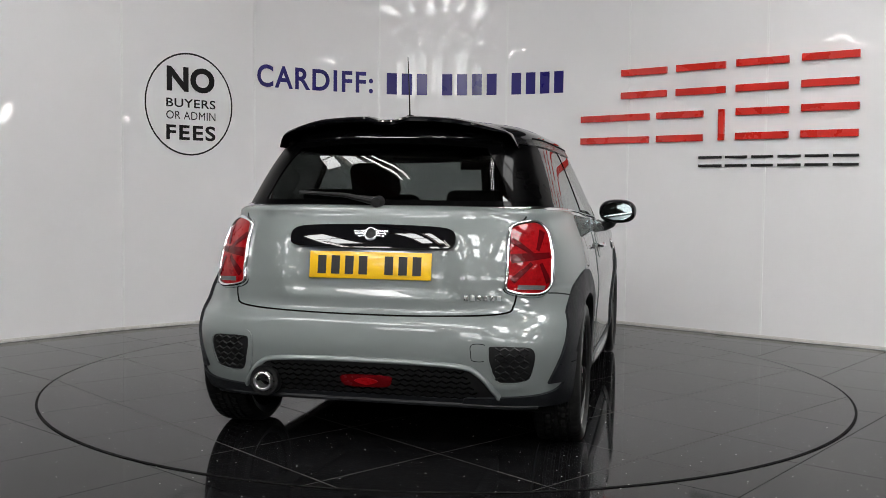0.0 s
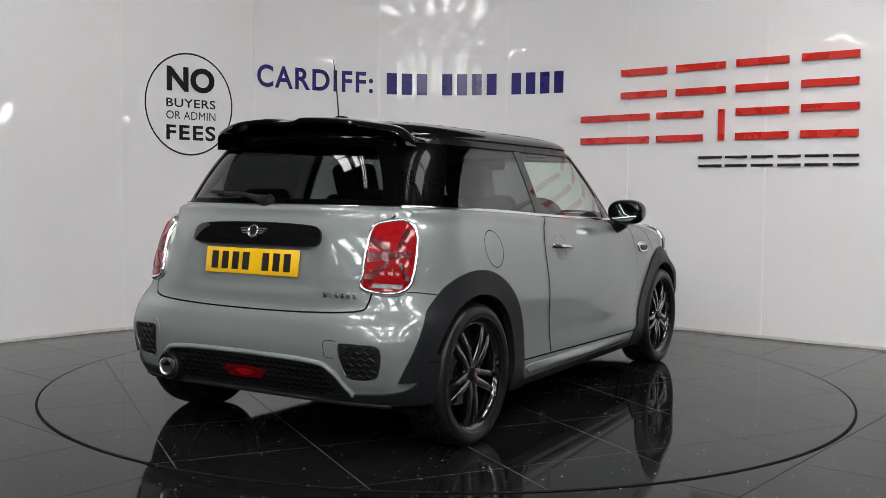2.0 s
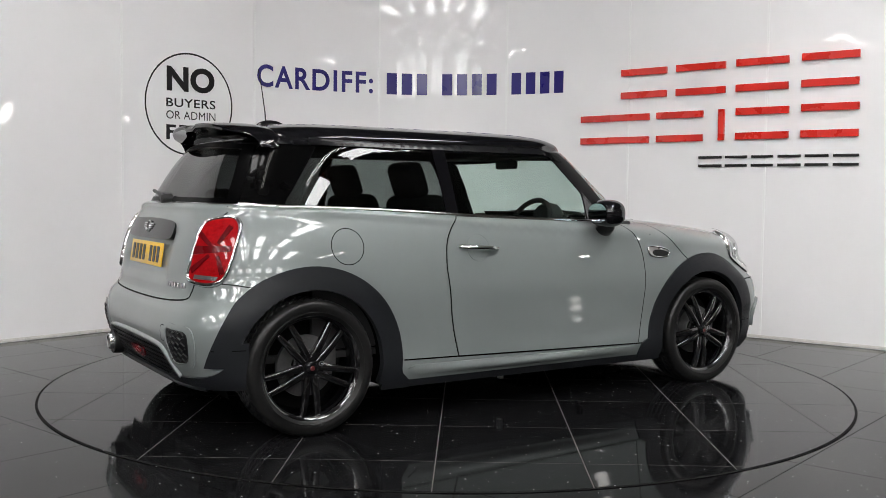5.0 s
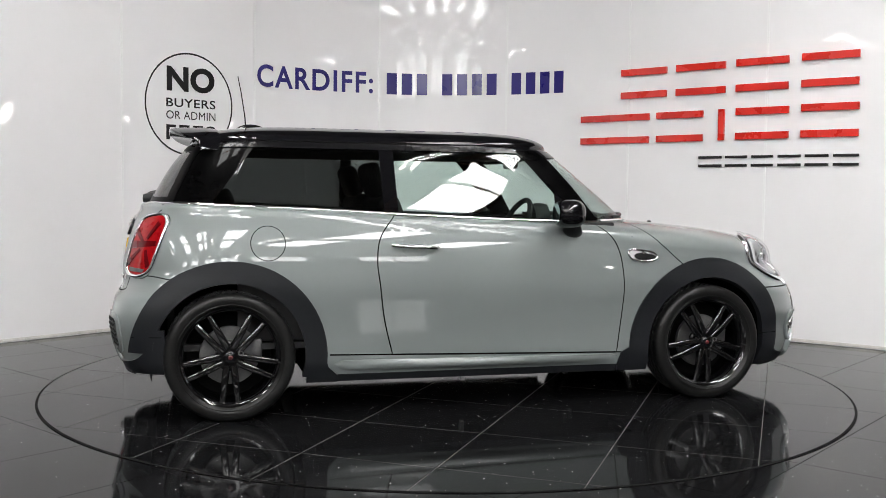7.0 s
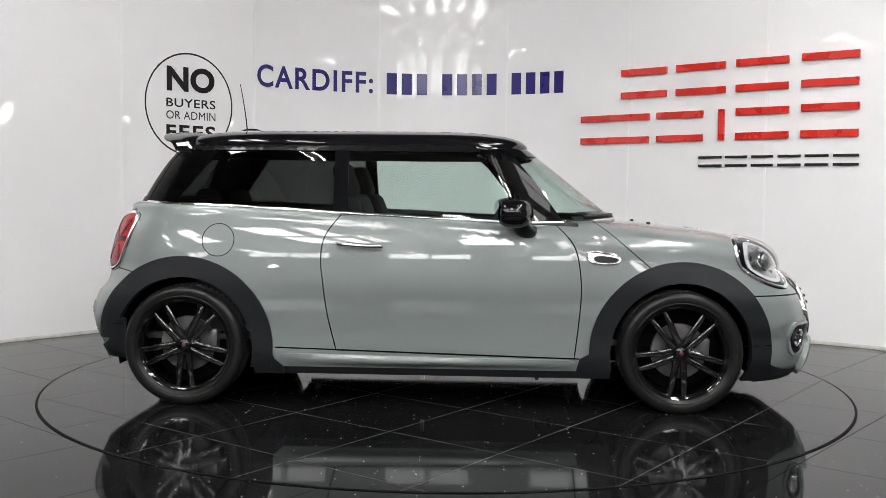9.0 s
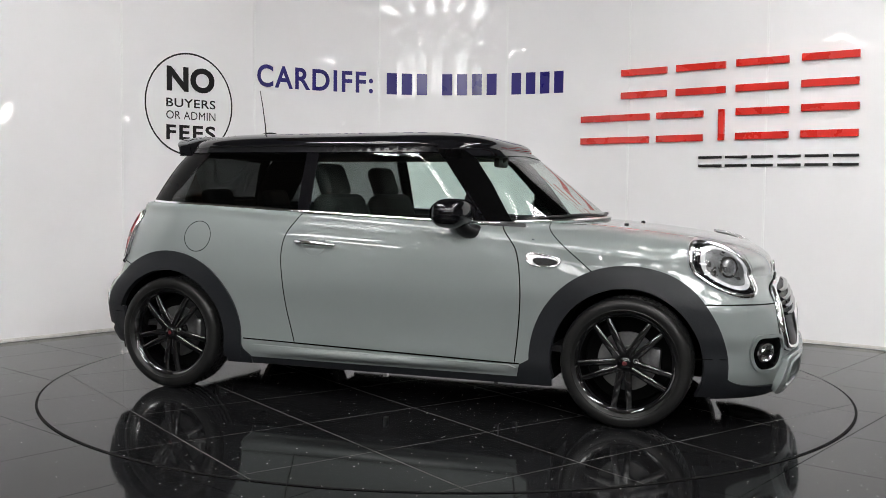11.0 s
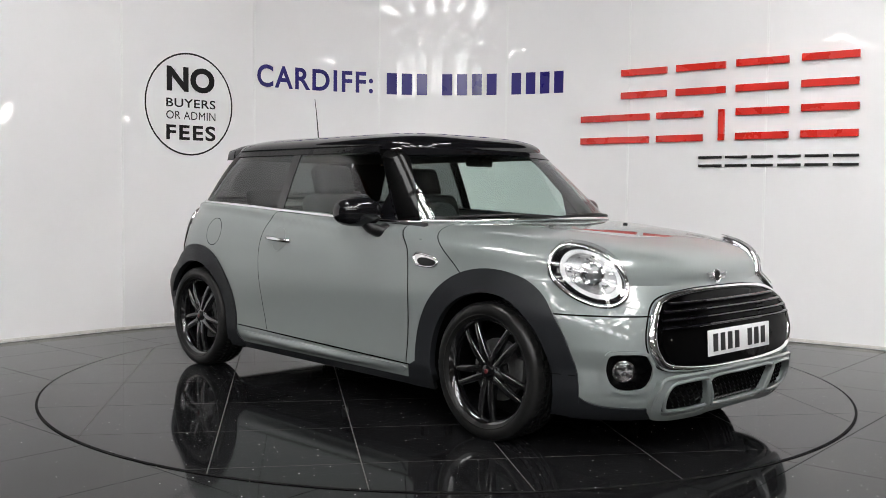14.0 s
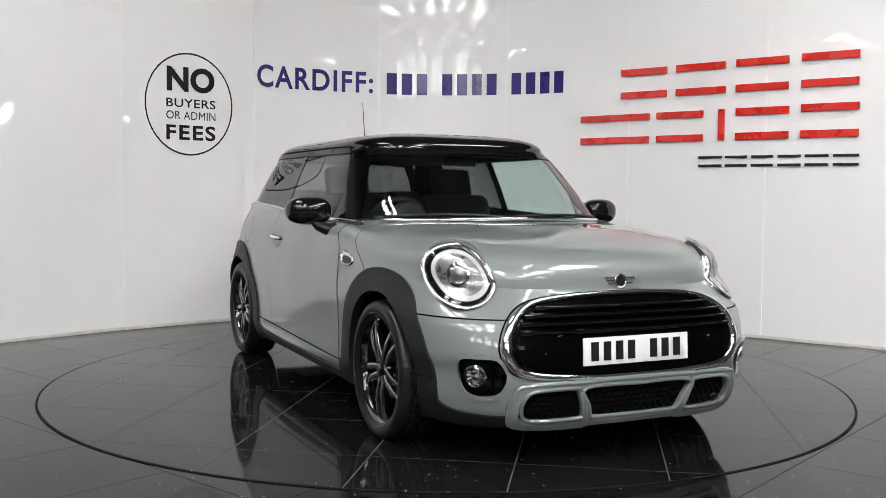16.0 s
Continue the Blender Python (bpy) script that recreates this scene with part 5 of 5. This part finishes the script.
ring = [(0.30 + 0.08 * math.sin(a), -0.36 + 0.178 * math.cos(a), 0.895 + 0.158 * math.sin(a)) for a in np.linspace(0, 2 * math.pi, 41)[:-1]]
sw = part("steering_wheel", tube(ring, 0.015, 8, True), SEAT, car, "dark leather steering wheel")
part("wheel_boss", box_bm(0.05, 0.13, 0.10, (0.315, -0.36, 0.885), 0.02), DASH, sw)
for s in (-1, 1):
    part("wheel_arm", tube([(0.315, -0.36, 0.885), (0.30, -0.36 + s * 0.17, 0.89)], 0.016, 8), DASH, sw)


def front_seat(y):
    bm = box_bm(0.50, 0.50, 0.15, (-0.05, y, 0.53), 0.05, 3)
    seat = part("front_seat", bm, SEAT, car, "charcoal front seat")
    back_m = pose(-0.36, y, 0.80, 0, -20, 0)
    part("seat_back", box_bm(0.13, 0.48, 0.58, m=back_m, bevel=0.055, seg=4), SEAT, seat)
    part("headrest", box_bm(0.09, 0.27, 0.19, (0, 0, 0.375), m=back_m, bevel=0.04, seg=4), SEAT, seat)
    for s in (-1, 1):
        part("headrest_post", tube([back_m @ Vector((0, s * 0.06, 0.26)), back_m @ Vector((0, s * 0.06, 0.34))], 0.006, 6), SATIN, seat)


front_seat(-0.36)
front_seat(0.36)
rb = part("rear_bench", box_bm(0.48, 1.20, 0.16, (-0.86, 0, 0.54), 0.05, 3), SEAT, car, "charcoal rear bench")
rm = pose(-1.16, 0, 0.76, 0, -18, 0)
part("bench_back", box_bm(0.14, 1.20, 0.48, m=rm, bevel=0.05, seg=3), SEAT, rb)
for y in (-0.34, 0.34):
    part("headrest", box_bm(0.08, 0.26, 0.13, (0, y, 0.29), m=rm, bevel=0.035, seg=3), SEAT, rb)
mirror_in = part("inside_mirror", box_bm(0.03, 0.20, 0.055, (0.40, -0.02, 1.262), 0.014, 3, m=Matrix()), BLACK_PLASTIC, car, "black inside mirror")
part("mirror_stalk", tube([(0.41, -0.02, 1.27), (0.46, -0.02, 1.31)], 0.012, 8), BLACK_PLASTIC, mirror_in)
for s in (-1, 1):
    part("sun_visor", box_bm(0.16, 0.34, 0.015, (0.30, s * 0.30, 1.30), 0.006), LINER, car, "dark sun visor")


# ---------- writing on the wall ----------
NAVY = material("navy_vinyl", (0.022, 0.016, 0.15), 0.3, vary=0.06, coat=0.2, spec=0.3)
BLACK_VINYL = material("black_vinyl", (0.006, 0.0055, 0.006), 0.35, vary=0.1, coat=0.15, spec=0.3)
RED_SIGN = material("red_acrylic", (0.60, 0.022, 0.014), 0.28, vary=0.06, coat=0.5)
BLACK_SIGN = material("black_acrylic", (0.012, 0.012, 0.012), 0.3, coat=0.5)


def lettering(text, s0, s1, z0, z1, mat, parent, bold=0.0, out=0.0025, spacing=1.0):
    """A word of flat vinyl that fills the given stretch of the curved wall."""
    cu = bpy.data.curves.new("word", "FONT")
    cu.body, cu.offset, cu.resolution_u, cu.space_character = text, bold, 5, spacing
    tmp = new("word", cu)
    me = bpy.data.meshes.new_from_object(tmp.evaluated_get(bpy.context.evaluated_depsgraph_get()))
    bpy.data.objects.remove(tmp)
    bm = bmesh.new()
    bm.from_mesh(me)
    bpy.data.meshes.remove(me)
    xs, ys = [v.co.x for v in bm.verts], [v.co.y for v in bm.verts]
    x0, x1, y0, y1 = min(xs), max(xs), min(ys), max(ys)
    bmesh.ops.triangulate(bm, faces=bm.faces)
    for v in bm.verts:
        v.co = on_wall(s0 + (v.co.x - x0) / (x1 - x0) * (s1 - s0), z0 + (v.co.y - y0) / (y1 - y0) * (z1 - z0), out)
    return part("word", bm, mat, parent, smooth=False)


def sign_bar(name, s0, s1, z0, z1, mat, parent, out=0.0025, back=0.0):
    return part(name, strip_on_wall(s0, s1, z0, z1, out, back, step=0.05), mat, parent, smooth=False)


badge = thing("wall_notice", "round black-on-white notice lettered on the glossy wall", "sign")
rows = []
bm = bmesh.new()
for i in range(96):
    a = 2 * math.pi * i / 96
    rows.append([bm.verts.new(on_wall(4.612 + r * 0.95 * math.cos(a), 1.789 + r * 1.03 * math.sin(a), 0.0025)) for r in (0.388, 0.401)])
for a, b in zip(rows, rows[1:] + rows[:1]):
    bm.faces.new((a[0], b[0], b[1], a[1]))
part("ring", bm, BLACK_VINYL, badge, "thin black ring", smooth=False)
lettering("NO", 4.417, 4.832, 1.886, 2.088, BLACK_VINYL, badge, 0.042, spacing=1.04)
lettering("BUYERS", 4.412, 4.839, 1.762, 1.832, BLACK_VINYL, badge, 0.014, spacing=1.06)
lettering("OR ADMIN", 4.412, 4.839, 1.665, 1.731, BLACK_VINYL, badge, 0.0, spacing=1.03)
lettering("FEES", 4.411, 4.838, 1.499, 1.621, BLACK_VINYL, badge, 0.026, spacing=1.16)

town = thing("phone_lettering", "navy vinyl town name and number on the glossy wall", "sign")
lettering("CARDIFF:", 5.227, 6.316, 1.985, 2.178, NAVY, town, 0.022, spacing=1.14)
for s0, s1, n in ((6.421, 6.837, 3), (6.93, 7.477, 4), (7.572, 8.105, 4)):
    w = (s1 - s0) / n
    for i in range(n):
        sign_bar("digit_bar", s0 + i * w + 0.022, s0 + (i + 1) * w - 0.022, 1.985, 2.177, NAVY, town)

logo = thing("wall_logo", "raised red bars with black bars below on the glossy wall", "sign")
for s0, s1, z0, z1 in ((8.658, 9.070, 1.896, 2.138), (9.154, 9.568, 1.896, 2.142), (9.655, 10.060, 1.900, 2.148), (10.156, 10.563, 1.905, 2.153),
                       (8.270, 8.920, 1.525, 1.767), (8.988, 9.391, 1.526, 1.769), (9.660, 10.069, 1.529, 1.772), (10.160, 10.570, 1.531, 1.779)):
    sign_bar("red_bar", s0, s1, z1 - 0.054, z1, RED_SIGN, logo, 0.022, 0.0)
    sign_bar("red_bar", s0, s1, z0, z0 + 0.054, RED_SIGN, logo, 0.022, 0.0)
sign_bar("red_bar", 9.520, 9.568, 1.527, 1.771, RED_SIGN, logo, 0.022, 0.0)
for s0, s1 in ((9.36, 9.551), (9.581, 9.756), (9.789, 9.958), (9.994, 10.165), (10.195, 10.364), (10.397, 10.576)):
    sign_bar("black_bar", s0, s1, 1.386, 1.406, BLACK_SIGN, logo, 0.014, 0.0)
    sign_bar("black_bar", s0, s1, 1.320, 1.340, BLACK_SIGN, logo, 0.014, 0.0)


lay_tiles()


# ---------- what moves ----------
TURNS = [(0.0, 77.40), (1.0, 68.55), (2.0, 59.65), (3.0, 50.67), (4.0, 41.75), (5.25, 30.78), (6.5, 19.72), (7.5, 10.93), (8.5, 2.27),
         (9.0, -2.10), (10.25, -12.95), (11.5, -23.90), (12.5, -32.72), (13.5, -41.55), (14.5, -50.50), (15.25, -57.3), (16.0, -64.15)]
CAR_OFFSET = (-0.047, -0.079)


def motions():
    """The turntable and the car on it turn together."""
    walk(turntable, [(t, pose(0, 0, 0, 0, 0, a)) for t, a in TURNS])
    walk(car, [(t, pose(0, 0, 0, 0, 0, a) @ pose(*CAR_OFFSET, 0.0)) for t, a in TURNS])


motions()
